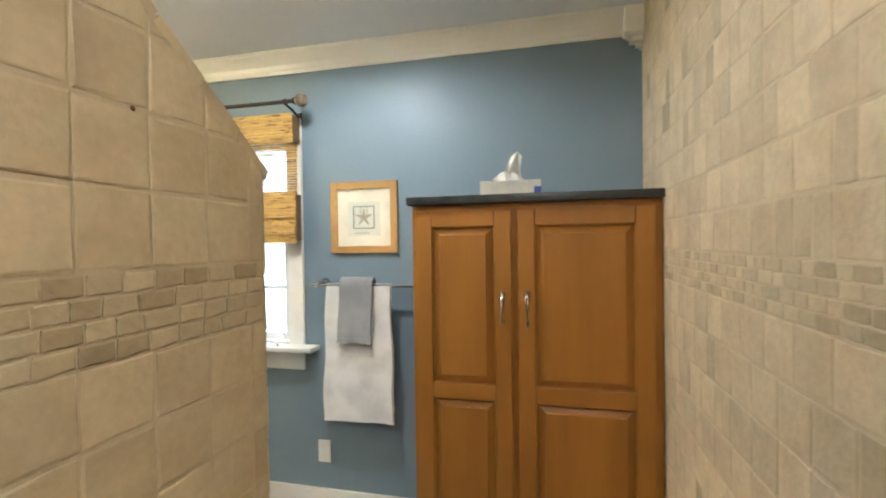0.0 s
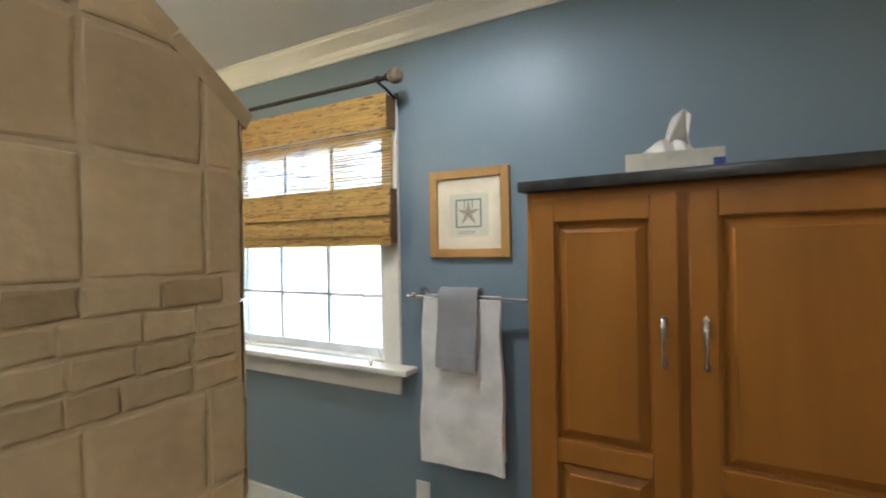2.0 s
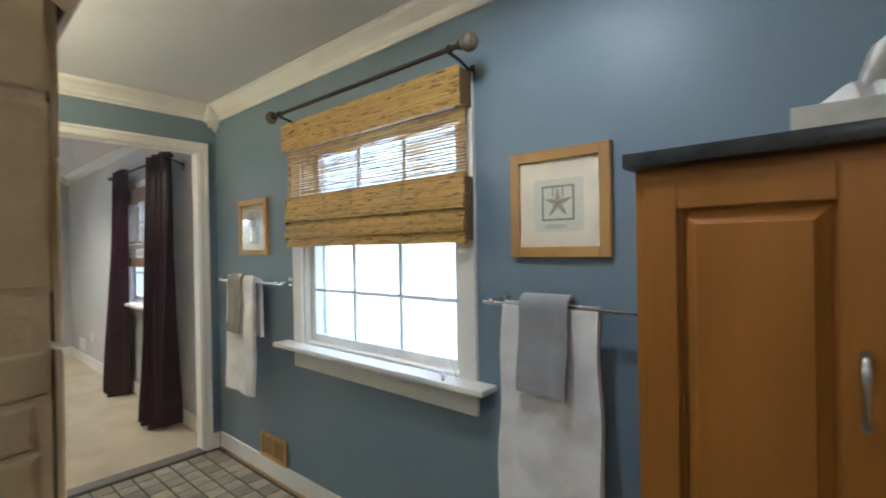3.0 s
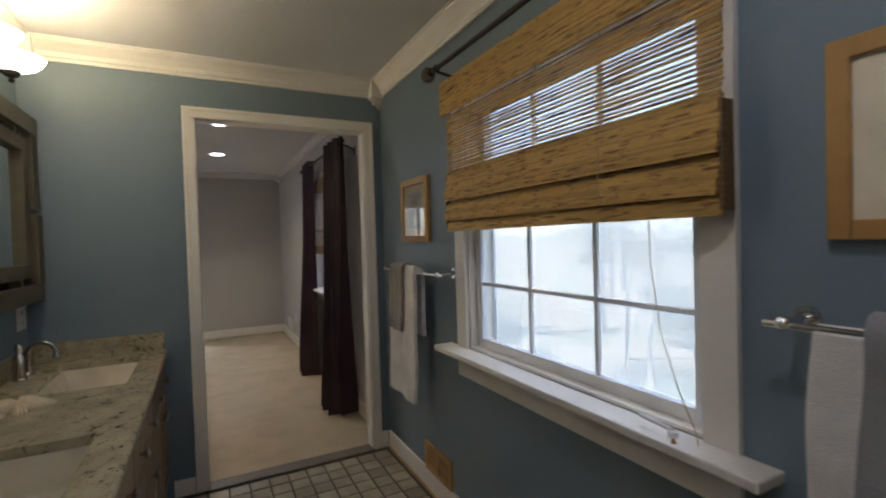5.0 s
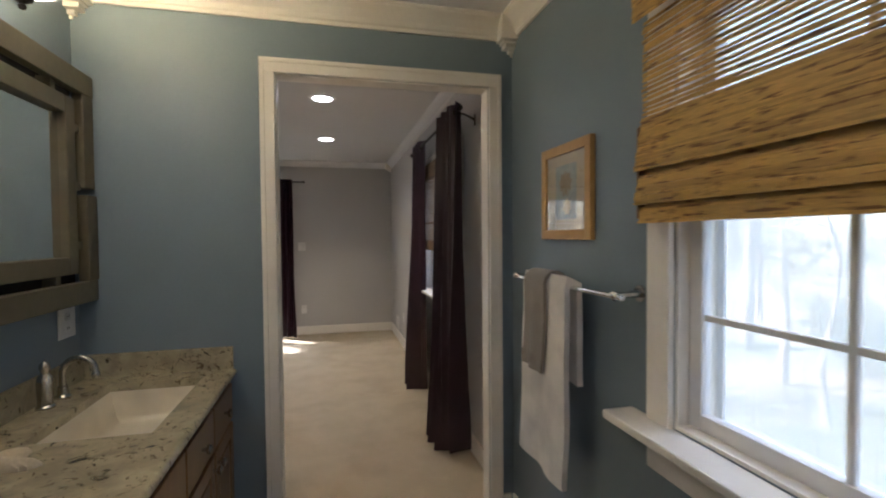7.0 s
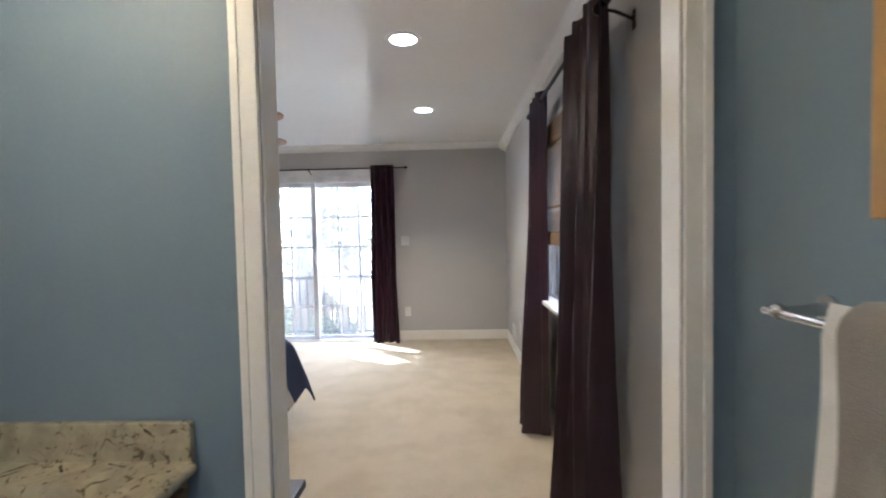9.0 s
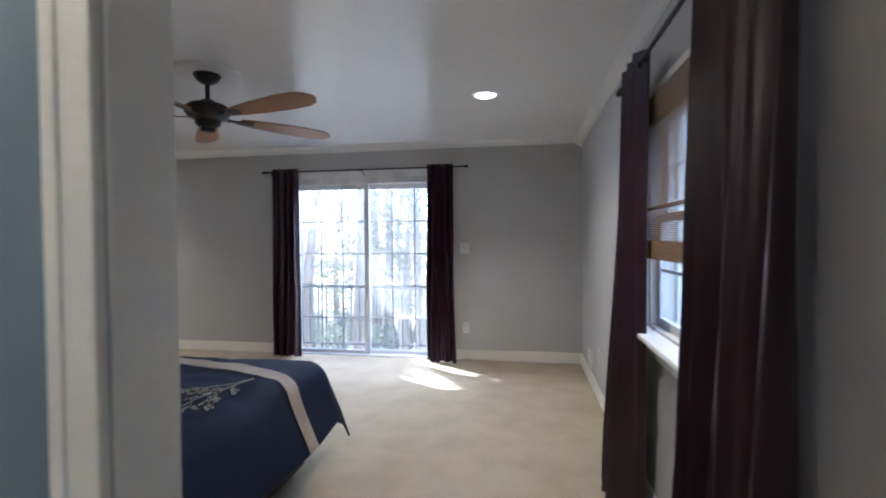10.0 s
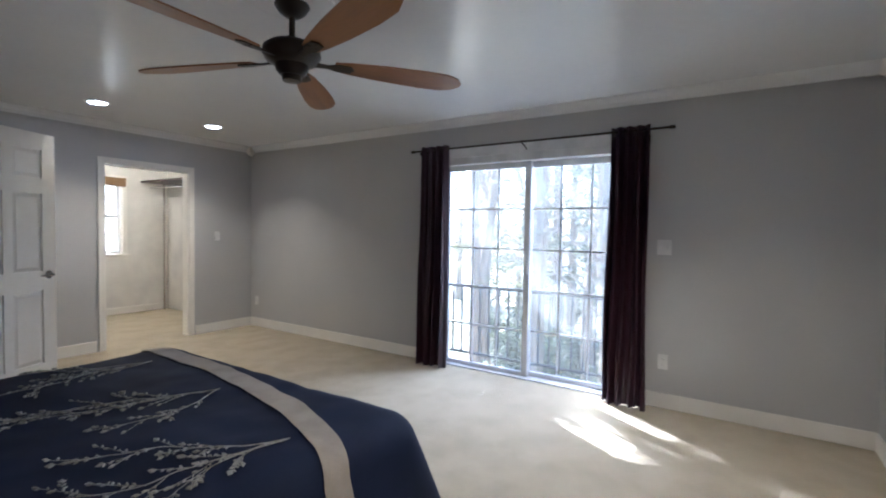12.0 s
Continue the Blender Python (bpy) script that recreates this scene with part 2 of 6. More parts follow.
def haze_mat(name, cover):
    """Haze put into a sheet: partly see-through, partly pale."""
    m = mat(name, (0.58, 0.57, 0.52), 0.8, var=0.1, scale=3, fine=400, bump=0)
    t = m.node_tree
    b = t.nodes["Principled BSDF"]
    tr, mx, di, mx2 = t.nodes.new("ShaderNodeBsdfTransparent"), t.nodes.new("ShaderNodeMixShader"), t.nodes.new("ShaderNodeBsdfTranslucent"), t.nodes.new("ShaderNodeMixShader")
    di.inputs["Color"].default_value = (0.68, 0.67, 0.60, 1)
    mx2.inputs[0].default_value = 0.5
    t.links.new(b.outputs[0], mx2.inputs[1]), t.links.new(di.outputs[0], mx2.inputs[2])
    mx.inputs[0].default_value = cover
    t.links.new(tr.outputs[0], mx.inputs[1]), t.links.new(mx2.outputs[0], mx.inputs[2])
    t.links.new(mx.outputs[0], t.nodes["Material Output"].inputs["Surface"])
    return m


HAZE_VEIL = haze_mat("insect_screen", 0.56)
THIN_HAZE = haze_mat("sheer_screen", 0.13)
GLASS = glass_mat("window_glass")
MIRROR = mat("silvered_glass", (0.86, 0.88, 0.87), 0.02, metal=1.0, var=0.0, scale=2, fine=20, bump=0)
OPAL = glow("lit_opal_glass", (1.0, 0.82, 0.56), 1.15)
DOWN = glow("lit_downlight", (1.0, 0.95, 0.9), 3.0)


def granite(name):
    m = mat(name, (0.44, 0.39, 0.26), 0.2, var=0.14, scale=12, fine=70, bump=0.02, hue=(0.33, 0.295, 0.20))
    t = m.node_tree
    b, hsv = t.nodes["Principled BSDF"], [n for n in t.nodes if n.type == "HUE_SAT"][0]
    tc = [n for n in t.nodes if n.type == "TEX_COORD"][0]
    last = hsv.outputs[0]
    for scl, lo, hi, col in ((6.0, 0.50, 0.72, (0.28, 0.25, 0.175)), (22.0, 0.60, 0.69, (0.13, 0.10, 0.06)), (12.0, 0.635, 0.69, (0.06, 0.05, 0.033))):
        nz = t.nodes.new("ShaderNodeTexNoise")
        nz.inputs["Scale"].default_value, nz.inputs["Detail"].default_value, nz.inputs["Distortion"].default_value = scl, 4, 2.2
        t.links.new(tc.outputs["Object"], nz.inputs["Vector"])
        r = t.nodes.new("ShaderNodeMapRange")
        r.inputs[1].default_value, r.inputs[2].default_value = lo, hi
        t.links.new(nz.outputs[0], r.inputs[0])
        mx = t.nodes.new("ShaderNodeMix")
        mx.data_type = "RGBA"
        t.links.new(r.outputs[0], mx.inputs[0])
        t.links.new(last, mx.inputs[6])
        mx.inputs[7].default_value = (*col, 1)
        last = mx.outputs[2]
    t.links.new(last, b.inputs["Base Color"])
    return m


GRANITE = granite("veined_granite")

# ---- mesh helpers ----


def bx(bm, x0, x1, y0, y1, z0, z1, bev=0.0):
    vs = [bm.verts.new((x, y, z)) for x in (x0, x1) for y in (y0, y1) for z in (z0, z1)]
    fs = [bm.faces.new([vs[i] for i in f]) for f in ((0, 1, 3, 2), (4, 6, 7, 5), (0, 4, 5, 1), (2, 3, 7, 6), (0, 2, 6, 4), (1, 5, 7, 3))]
    if bev:
        es = list({e for f in fs for e in f.edges})
        bmesh.ops.bevel(bm, geom=es, offset=bev, segments=2, profile=0.6, affect="EDGES")
    return bm


def box(x0, x1, y0, y1, z0, z1, bev=0.0):
    return bx(bmesh.new(), x0, x1, y0, y1, z0, z1, bev)


def tube(bm, pts, radii, n=12, cap=True):
    """A round tube through points; radii: one, or one a point."""
    pts = [Vector(p) for p in pts]
    radii = [radii] * len(pts) if isinstance(radii, (int, float)) else radii
    rings = []
    side = None
    for i, p in enumerate(pts):
        d = (pts[min(i + 1, len(pts) - 1)] - pts[max(i - 1, 0)]).normalized()
        if side is None:
            side = d.orthogonal().normalized()
        side = (side - d * side.dot(d)).normalized()
        up = d.cross(side)
        rings.append([bm.verts.new(p + (side * math.cos(a) + up * math.sin(a)) * radii[i]) for a in (2 * math.pi * k / n for k in range(n))])
    for a, b in zip(rings, rings[1:]):
        for k in range(n):
            bm.faces.new((a[k], a[(k + 1) % n], b[(k + 1) % n], b[k]))
    if cap:
        bm.faces.new(rings[0][::-1]), bm.faces.new(rings[-1])
    return bm


def lathe(bm, profile, n=24, at=(0, 0, 0)):
    rings = [[bm.verts.new((at[0] + max(r, 1e-4) * math.cos(a), at[1] + max(r, 1e-4) * math.sin(a), at[2] + z)) for a in (2 * math.pi * k / n for k in range(n))] for r, z in profile]
    for a, b in zip(rings, rings[1:]):
        for k in range(n):
            bm.faces.new((a[k], a[(k + 1) % n], b[(k + 1) % n], b[k]))
    return bm


def ball(bm, c, r, n=12):
    return lathe(bm, [(r * math.sin(math.pi * k / 8), -r * math.cos(math.pi * k / 8)) for k in range(9)], n, c)


def prism(bm, poly, axis, a, b):
    """A polygon in the plane across axis ('x': y,z; 'y': x,z; 'z': x,y), extruded from a to b."""
    def at(p, q):
        return {"x": (q, p[0], p[1]), "y": (p[0], q, p[1]), "z": (p[0], p[1], q)}[axis]
    u, v = [bm.verts.new(at(p, a)) for p in poly], [bm.verts.new(at(p, b)) for p in poly]
    bm.faces.new(u), bm.faces.new(v[::-1])
    for i in range(len(poly)):
        j = (i + 1) % len(poly)
        bm.faces.new((u[j], u[i], v[i], v[j]))
    return bm


def sheet(bm, f, nu, nv, thick=0.0):
    """A grid of f(i/nu, j/nv); with thickness, a closed body along the normals."""
    g = [[bm.verts.new(f(i / nu, j / nv)) for j in range(nv + 1)] for i in range(nu + 1)]
    faces = [bm.faces.new((g[i][j], g[i + 1][j], g[i + 1][j + 1], g[i][j + 1])) for i in range(nu) for j in range(nv)]
    if thick:
        bmesh.ops.recalc_face_normals(bm, faces=faces)
        bmesh.ops.solidify(bm, geom=faces, thickness=thick)
    return bm


def cloth(bm, f, nu, nv, off):
    """A closed sheet: f and the same moved by off, joined along the rim."""
    off = Vector(off)
    a = [[bm.verts.new(f(i / nu, j / nv)) for j in range(nv + 1)] for i in range(nu + 1)]
    b = [[bm.verts.new(v.co + off) for v in row] for row in a]
    for i in range(nu):
        for j in range(nv):
            bm.faces.new((a[i][j], a[i + 1][j], a[i + 1][j + 1], a[i][j + 1]))
            bm.faces.new((b[i][j + 1], b[i + 1][j + 1], b[i + 1][j], b[i][j]))
    for i in range(nu):
        for j in (0, nv):
            bm.faces.new((a[i][j], b[i][j], b[i + 1][j], a[i + 1][j]))
    for j in range(nv):
        for i in (0, nu):
            bm.faces.new((a[i][j], a[i][j + 1], b[i][j + 1], b[i][j]))
    return bm


def mesh_of(bm, name, material, smooth=False):
    bmesh.ops.recalc_face_normals(bm, faces=bm.faces)
    me = bpy.data.meshes.new(name)
    bm.to_mesh(me)
    bm.free()
    me.materials.append(material)
    if smooth:
        me.polygons.foreach_set("use_smooth", [True] * len(me.polygons))
        me.set_sharp_from_angle(angle=radians(40))
    return me


def part(name, bm, material, parent, label="", smooth=False, m=None):
    ob = new(name, mesh_of(bm, name, material, smooth))
    ob.parent = parent
    if m is not None:
        ob.matrix_local = m
    return tagged(ob, label)


def thing(name, m, label, category, group="", kind=""):
    ob = new(name)
    ob.empty_display_size = 0.1
    ob.matrix_world = m
    return tagged(ob, label, category, group, kind)


def solid(name, bm, material, label, category="", kind="structure", smooth=False, group=""):
    return tagged(new(name, mesh_of(bm, name, material, smooth)), label, category, group, kind)


def holed(axis, a, b, u0, u1, z0, z1, holes=()):
    """A wall slab between a and b on its axis, from u0 to u1, with openings (u, u, z, z)."""
    bm = bmesh.new()

    def put(p, q, r, s):
        if q - p > 1e-4 and s - r > 1e-4:
            bx(bm, *((a, b, p, q) if axis == "x" else (p, q, a, b)), r, s)
    at = u0
    for h in sorted(holes):
        put(at, h[0], z0, z1)
        put(h[0], h[1], z0, h[2])
        put(h[0], h[1], h[3], z1)
        at = h[1]
    put(at, u1, z0, z1)
    return bm

# ---- structure ----
BWIN = (-2.417, -1.31, 0.858, 1.952)       # bathroom window opening: x, x, z, z
NWIN = (-5.50, -4.42, 0.895, 1.95)      # bedroom window in the same outer wall
DOOR = (1.125, 2.08, 0.0, 2.056)         # doorway between the rooms: y, y, z, z
SLID = (-1.10, 0.73, 0.0, 2.035)        # sliding door: y, y, z, z
CLOS = (-7.256, -6.376, 0.0, 1.976)     # closet opening: x, x, z, z
PX, PEND, PKNEE, PRISE = -0.507, 0.837, 1.528, 0.757   # shower partition: face, end, level end, slope
CB, CWIN = -6.35, (-7.44, -7.00, 0.90, 2.0)

solid("wall_bath_north", holed("y", N, N + 0.16, -3.57, 0.62, 0, CEIL, [BWIN]), BLUE, "satin blue painted bathroom wall with a window opening", "wall")
solid("wall_bath_west", holed("x", -3.57, W, S - 0.1, N, 0, CEIL, [DOOR]), BLUE, "satin blue painted wall with a doorway", "wall")
solid("wall_bath_south", holed("y", S - 0.12, S, -3.57, PX - 0.14, 0, CEIL), BLUE, "satin blue painted wall behind the vanity", "wall")
solid("ceiling_bath", box(-3.57, 0.62, -1.5, N + 0.16, CEIL, CEIL + 0.12), CEILING, "white painted bathroom ceiling", "ceiling")
solid("floor_bath", box(-3.49, 0.62, -1.5, N + 0.16, -0.15, -0.006), FGROUT, "dark grout bed under tumbled floor tiles", "floor")
solid("wall_bedroom_north", holed("y", N, N + 0.16, BW - 0.16, -3.57, 0, BCEIL, [NWIN]), GREY, "pale grey painted bedroom wall with a window opening", "wall")
solid("wall_bedroom_east", holed("x", BE, -3.57, -3.0, N, 0, BCEIL, [DOOR]), GREY, "pale grey painted bedroom wall with a doorway", "wall")
solid("wall_bedroom_west", holed("x", BW - 0.16, BW, CB - 0.12, N, -0.3, BCEIL, [SLID]), GREY, "pale grey painted wall with a sliding door opening", "wall")
solid("wall_bedroom_south", holed("y", BS - 0.12, BS, BW, -4.98, 0, BCEIL, [CLOS]), GREY, "pale grey painted wall with a closet opening", "wall")
solid("wall_entry_side", holed("x", -5.0, -4.88, BS, -3.03, 0, BCEIL), GREY, "pale grey painted wall beside the entry door", "wall")
solid("wall_entry_front", holed("y", -3.03, -2.91, -5.0, BE, 0, BCEIL), GREY, "pale grey painted return wall", "wall")
solid("ceiling_bedroom", box(BW - 0.16, -3.57, BS - 0.12, N + 0.16, BCEIL, BCEIL + 0.12), BCEILING, "satin white bedroom ceiling", "ceiling")
solid("floor_bedroom", box(BW - 0.16, -3.53, CB - 0.12, N + 0.16, -0.15, 0.0), CARPET, "cream cut-pile bedroom carpet", "floor")
solid("wall_closet_south", holed("y", CB - 0.12, CB, BW, -5.5, 0, BCEIL, [CWIN]), CLOSET, "white painted closet wall with a small window", "wall")
solid("wall_closet_east", holed("x", -5.62, -5.5, CB, BS - 0.12, 0, BCEIL), CLOSET, "white painted closet wall", "wall")
solid("wall_closet_west", holed("x", BW, BW + 0.01, CB, BS - 0.12, 0, BCEIL), CLOSET, "white painted closet wall", "wall")
solid("ceiling_closet", box(BW - 0.16, -5.5, CB - 0.12, BS - 0.12, BCEIL, BCEIL + 0.12), CLOSET, "white painted closet ceiling", "ceiling")
solid("wall_shower_south", box(PX - 0.14, 0.62, -1.62, -1.5, 0, CEIL), GROUT, "tiled end wall of the walk-in shower", "wall")
wall_tile = solid("wall_shower_east", box(E + 0.0015, 0.64, -1.5, N, 0, CEIL), GROUT, "tumbled travertine tile wall", "wall")
# partition: level near the room's end, then rising with the slope to the ceiling
partition = solid("wall_partition", prism(bmesh.new(), [(-1.5, 0), (PEND - 0.006, 0), (PEND - 0.006, PKNEE - 0.008), (PEND - (CEIL - PKNEE + 0.002) / PRISE, CEIL), (-1.5, CEIL)], "x", PX - 0.14, PX - 0.0017), GROUT,
                  "tumbled travertine shower partition with a sloping top", "wall")
solid("threshold", box(-3.565, -3.46, DOOR[0], DOOR[1], -0.02, 0.012, 0.003), THRESH, "grey stone threshold in the doorway", "threshold")

# base boards
for name, bm in (
    ("baseboard_bath_north", box(W + 0.016, -0.47, N - 0.014, N, 0, 0.108, 0.004)),
    ("baseboard_bath_west", box(W, W + 0.014, 0.96, DOOR[0] - 0.064, 0, 0.09, 0.004)),
    ("baseboard_bath_corner", box(W, W + 0.014, DOOR[1] + 0.064, N - 0.015, 0, 0.105, 0.004)),
    ("baseboard_bedroom_north", box(BW + 0.016, BE - 0.016, N - 0.014, N, 0, 0.115, 0.005)),
    ("baseboard_bedroom_west", box(BW, BW + 0.014, SLID[1] + 0.03, N, 0, 0.115, 0.005)),
    ("baseboard_bedroom_west_2", box(BW, BW + 0.014, BS, SLID[0] - 0.03, 0, 0.115, 0.005)),
    ("baseboard_bedroom_south", box(BW + 0.016, CLOS[0] - 0.08, BS, BS + 0.014, 0, 0.115, 0.005)),
    ("baseboard_bedroom_south_2", box(CLOS[1] + 0.08, -5.0, BS, BS + 0.014, 0, 0.115, 0.005)),
    ("baseboard_bedroom_east", box(BE - 0.014, BE, -2.91, DOOR[0] - 0.07, 0, 0.115, 0.005)),
    ("baseboard_closet", box(BW + 0.012, -5.62, CB, CB + 0.014, 0, 0.1, 0.005)),
):
    solid(name, bm, WHITE, "white painted baseboard", "baseboard")
solid("trim_shoe", box(W + 0.03, -0.47, N - 0.026, N - 0.0145, -0.004, 0.011, 0.004), SHOE, "stained wooden shoe moulding", "trim")


def crown(name, a, b, out, z, h, d):
    """Crown moulding from a to b along a wall; out: the way into the room."""
    a, b, out = Vector((*a, 0)), Vector((*b, 0)), Vector((*out, 0))
    prof = [(0.0, z - h), (0.012, z - h), (0.014, z - h * 0.86), (0.02, z - h * 0.8), (d * 0.35, z - h * 0.6), (d * 0.62, z - h * 0.34), (d * 0.86, z - h * 0.17), (d * 0.9, z - h * 0.08), (d, z - h * 0.06), (d, z), (0.0, z)]
    bm = bmesh.new()
    u = [bm.verts.new(a + out * p + Vector((0, 0, q))) for p, q in prof]
    v = [bm.verts.new(b + out * p + Vector((0, 0, q))) for p, q in prof]
    bm.faces.new(u), bm.faces.new(v[::-1])
    for i in range(len(prof)):
        j = (i + 1) % len(prof)
        bm.faces.new((u[i], u[j], v[j], v[i]))
    return solid(name, bm, BCEILING if "bed" in name else WHITE, "white painted crown moulding under the ceiling", "trim")


crown("trim_crown_bath_north", (W + 0.06, N), (E - 0.06, N), (0, -1), CEIL, 0.1, 0.075)
crown("trim_crown_bath_west", (W, S + 0.06), (W, N - 0.06), (1, 0), CEIL, 0.1, 0.075)
crown("trim_crown_bath_south", (W + 0.06, S), (PX - 0.14, S), (0, 1), CEIL, 0.1, 0.075)
crown("trim_crown_bed_north", (BW, N), (BE, N), (0, -1), BCEIL, 0.075, 0.07)
crown("trim_crown_bed_west", (BW, BS), (BW, N), (1, 0), BCEIL, 0.075, 0.07)
crown("trim_crown_bed_south", (BW, BS), (-5.0, BS), (0, 1), BCEIL, 0.075, 0.07)
crown("trim_crown_bed_east", (BE, -2.91), (BE, N), (-1, 0), BCEIL, 0.075, 0.07)


def corner_block(name, x, y, sx, sy, z, s=0.08, h=0.17):
    """A crown corner block with a turned drop."""
    bm = bmesh.new()
    c = (x + sx * s / 2, y + sy * s / 2)
    bx(bm, c[0] - s / 2, c[0] + s / 2, c[1] - s / 2, c[1] + s / 2, z - h * 0.66, z, 0.004)
    for k, (r0, z0, z1) in enumerate(((0.8, 0.66, 0.72), (0.66, 0.72, 0.84), (0.34, 0.84, 0.93), (0.15, 0.93, 1.0))):
        w = s * r0
        bx(bm, min(x, x + sx * w), max(x, x + sx * w), min(y, y + sy * w), max(y, y + sy * w), z - h * z1, z - h * z0, 0.003)
    return solid(name, bm, WHITE, "white crown corner block with a stepped drop", "trim")


corner_block("trim_block_nw", W, N, 1, -1, CEIL)
corner_block("trim_block_ne", E, N, -1, -1, CEIL)
corner_block("trim_block_sw", W, S, 1, 1, CEIL)
for k, (x, y, sx, sy) in enumerate(((BW, N, 1, -1), (BW, BS, 1, 1))):
    corner_block("trim_block_bed_%d" % (k + 1), x, y, sx, sy, BCEIL, 0.085, 0.12)


def casing(name, axis, face, out, h, wid=0.06, thick=0.016, label="white painted door casing"):
    """Mitred casing round an opening on one wall face."""
    bm = bmesh.new()
    u0, u1, z0, z1 = h
    a, b = sorted((face, face + out * thick))
    c, d = sorted((face, face + out * (thick + 0.004)))

    def put(p, q, r, s, lo, hi):
        bx(bm, *((lo, hi, p, q) if axis == "x" else (p, q, lo, hi)), r, s, 0.003)
    put(u0 - wid, u0, z0, z1, a, b), put(u1, u1 + wid, z0, z1, a, b), put(u0 - wid, u1 + wid, z1, z1 + wid, a, b)
    put(u0 - wid, u0 - wid + 0.02, z0, z1 + wid - 0.02, c, d), put(u1 + wid - 0.02, u1 + wid, z0, z1 + wid - 0.02, c, d)
    put(u0 - wid, u1 + wid, z1 + wid - 0.02, z1 + wid, c, d)
    return solid(name, bm, WHITE, label, "trim")


casing("trim_door_bath", "x", W, 1, DOOR)
casing("trim_door_bedroom", "x", BE, -1, DOOR)
casing("trim_closet", "y", BS, 1, CLOS)
bm = bmesh.new()
for y0, y1 in ((DOOR[0], DOOR[0] + 0.006), (DOOR[1] - 0.006, DOOR[1])):
    bx(bm, BE, W, y0, y1, 0, DOOR[3] - 0.006, 0.002)
bx(bm, BE, W, DOOR[0], DOOR[1], DOOR[3] - 0.006, DOOR[3], 0.002)
solid("trim_door_jamb", bm, WHITE, "white painted door jamb", "trim")
bm = bmesh.new()
for x0, x1 in ((CLOS[0], CLOS[0] + 0.012), (CLOS[1] - 0.012, CLOS[1])):
    bx(bm, x0, x1, BS - 0.12, BS, 0, CLOS[3] - 0.012, 0.002)
bx(bm, CLOS[0], CLOS[1], BS - 0.12, BS, CLOS[3] - 0.012, CLOS[3], 0.002)
solid("trim_closet_jamb", bm, WHITE, "white painted closet jamb", "trim")


# ---- windows ----
def window(name, h, cols, sill, apron, face=N, out=-1, wid=0.085, lower=(2, 2), veil=True, sillx=None):
    """A double-hung window in a wall along x: casing, sill, sashes, bars and panes."""
    x0, x1, z0, z1 = h
    win = thing(name, pose((x0 + x1) / 2, face, z0), "white vinyl double-hung window with glazing bars and a deep sill", "window", kind="structure")
    hw, ht = (x1 - x0) / 2, z1 - z0

    def b2(bm, xa, xb, ya, yb, za, zb, bev=0.002):
        lo, hi = sorted((out * ya, out * yb))
        return bx(bm, xa, xb, lo, hi, za, zb, bev)
    bm = bmesh.new()
    b2(bm, -hw - wid, -hw, 0, 0.018, 0, ht), b2(bm, hw, hw + wid, 0, 0.018, 0, ht), b2(bm, -hw - wid, hw + wid, 0, 0.018, ht, ht + wid)
    part("casing", bm, WHITE, win)
    bm = bmesh.new()
    jt = 0.012
    b2(bm, -hw, -hw + jt, -0.155, -0.001, 0, ht), b2(bm, hw - jt, hw, -0.155, -0.001, 0, ht), b2(bm, -hw + jt, hw - jt, -0.155, -0.001, ht - jt, ht)
    part("jamb_liner", bm, WHITE, win)
    e = sillx if sillx else hw + wid + 0.03
    bm = bmesh.new()
    b2(bm, -e, e, 0.001, sill, -0.025, 0, 0.006)
    b2(bm, -hw + jt, hw - jt, -0.155, 0.0, 0.001, 0.012)
    part("window_sill", bm, WHITE, win, "white painted wooden window sill")
    part("apron", b2(bmesh.new(), -hw - wid, hw + wid, 0, 0.016, -0.025 - apron, -0.025), WHITE, win)
    mid = ht * 0.507
    for k, (za, zb, y) in enumerate(((0.012, mid + 0.02, -0.035), (mid - 0.02, ht - jt, -0.07))):
        f = 0.04
        bm = bmesh.new()
        xa, xb = -hw + jt, hw - jt
        b2(bm, xa, xa + f, y - 0.03, y, za, zb), b2(bm, xb - f, xb, y - 0.03, y, za, zb)
        b2(bm, xa + f, xb - f, y - 0.03, y, za, za + f), b2(bm, xa + f, xb - f, y - 0.03, y, zb - f, zb)
        sash = part("sash", bm, VINYL, win, "white vinyl window sash")
        ga, gb, gz, gt = xa + f, xb - f, za + f, zb - f
        for i in range(1, cols):
            x = ga + (gb - ga) * i / cols
            part("glazing_bar", b2(bmesh.new(), x - 0.008, x + 0.008, y - 0.022, y - 0.006, gz, gt, 0.003), VINYL, sash)
        part("glazing_bar", b2(bmesh.new(), ga, gb, y - 0.021, y - 0.007, (gz + gt) / 2 - 0.008, (gz + gt) / 2 + 0.008, 0.003), VINYL, sash)
        pane = part("pane", b2(bmesh.new(), ga - 0.004, gb + 0.004, y - 0.017, y - 0.013, gz - 0.004, gt + 0.004, 0), GLASS, sash, "clear glass pane")
        pane.visible_shadow = False
    # added sheet and frame that veil the view outside with pale haze
    if veil:
        part("insect_screen", b2(bmesh.new(), -hw + jt, hw - jt, -0.128, -0.1275, 0.012, ht - jt, 0), HAZE_VEIL, win, "fine pale insect screen")
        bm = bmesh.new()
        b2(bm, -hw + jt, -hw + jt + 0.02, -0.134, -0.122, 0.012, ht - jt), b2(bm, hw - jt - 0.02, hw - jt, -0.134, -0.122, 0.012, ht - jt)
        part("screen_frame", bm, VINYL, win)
    return win


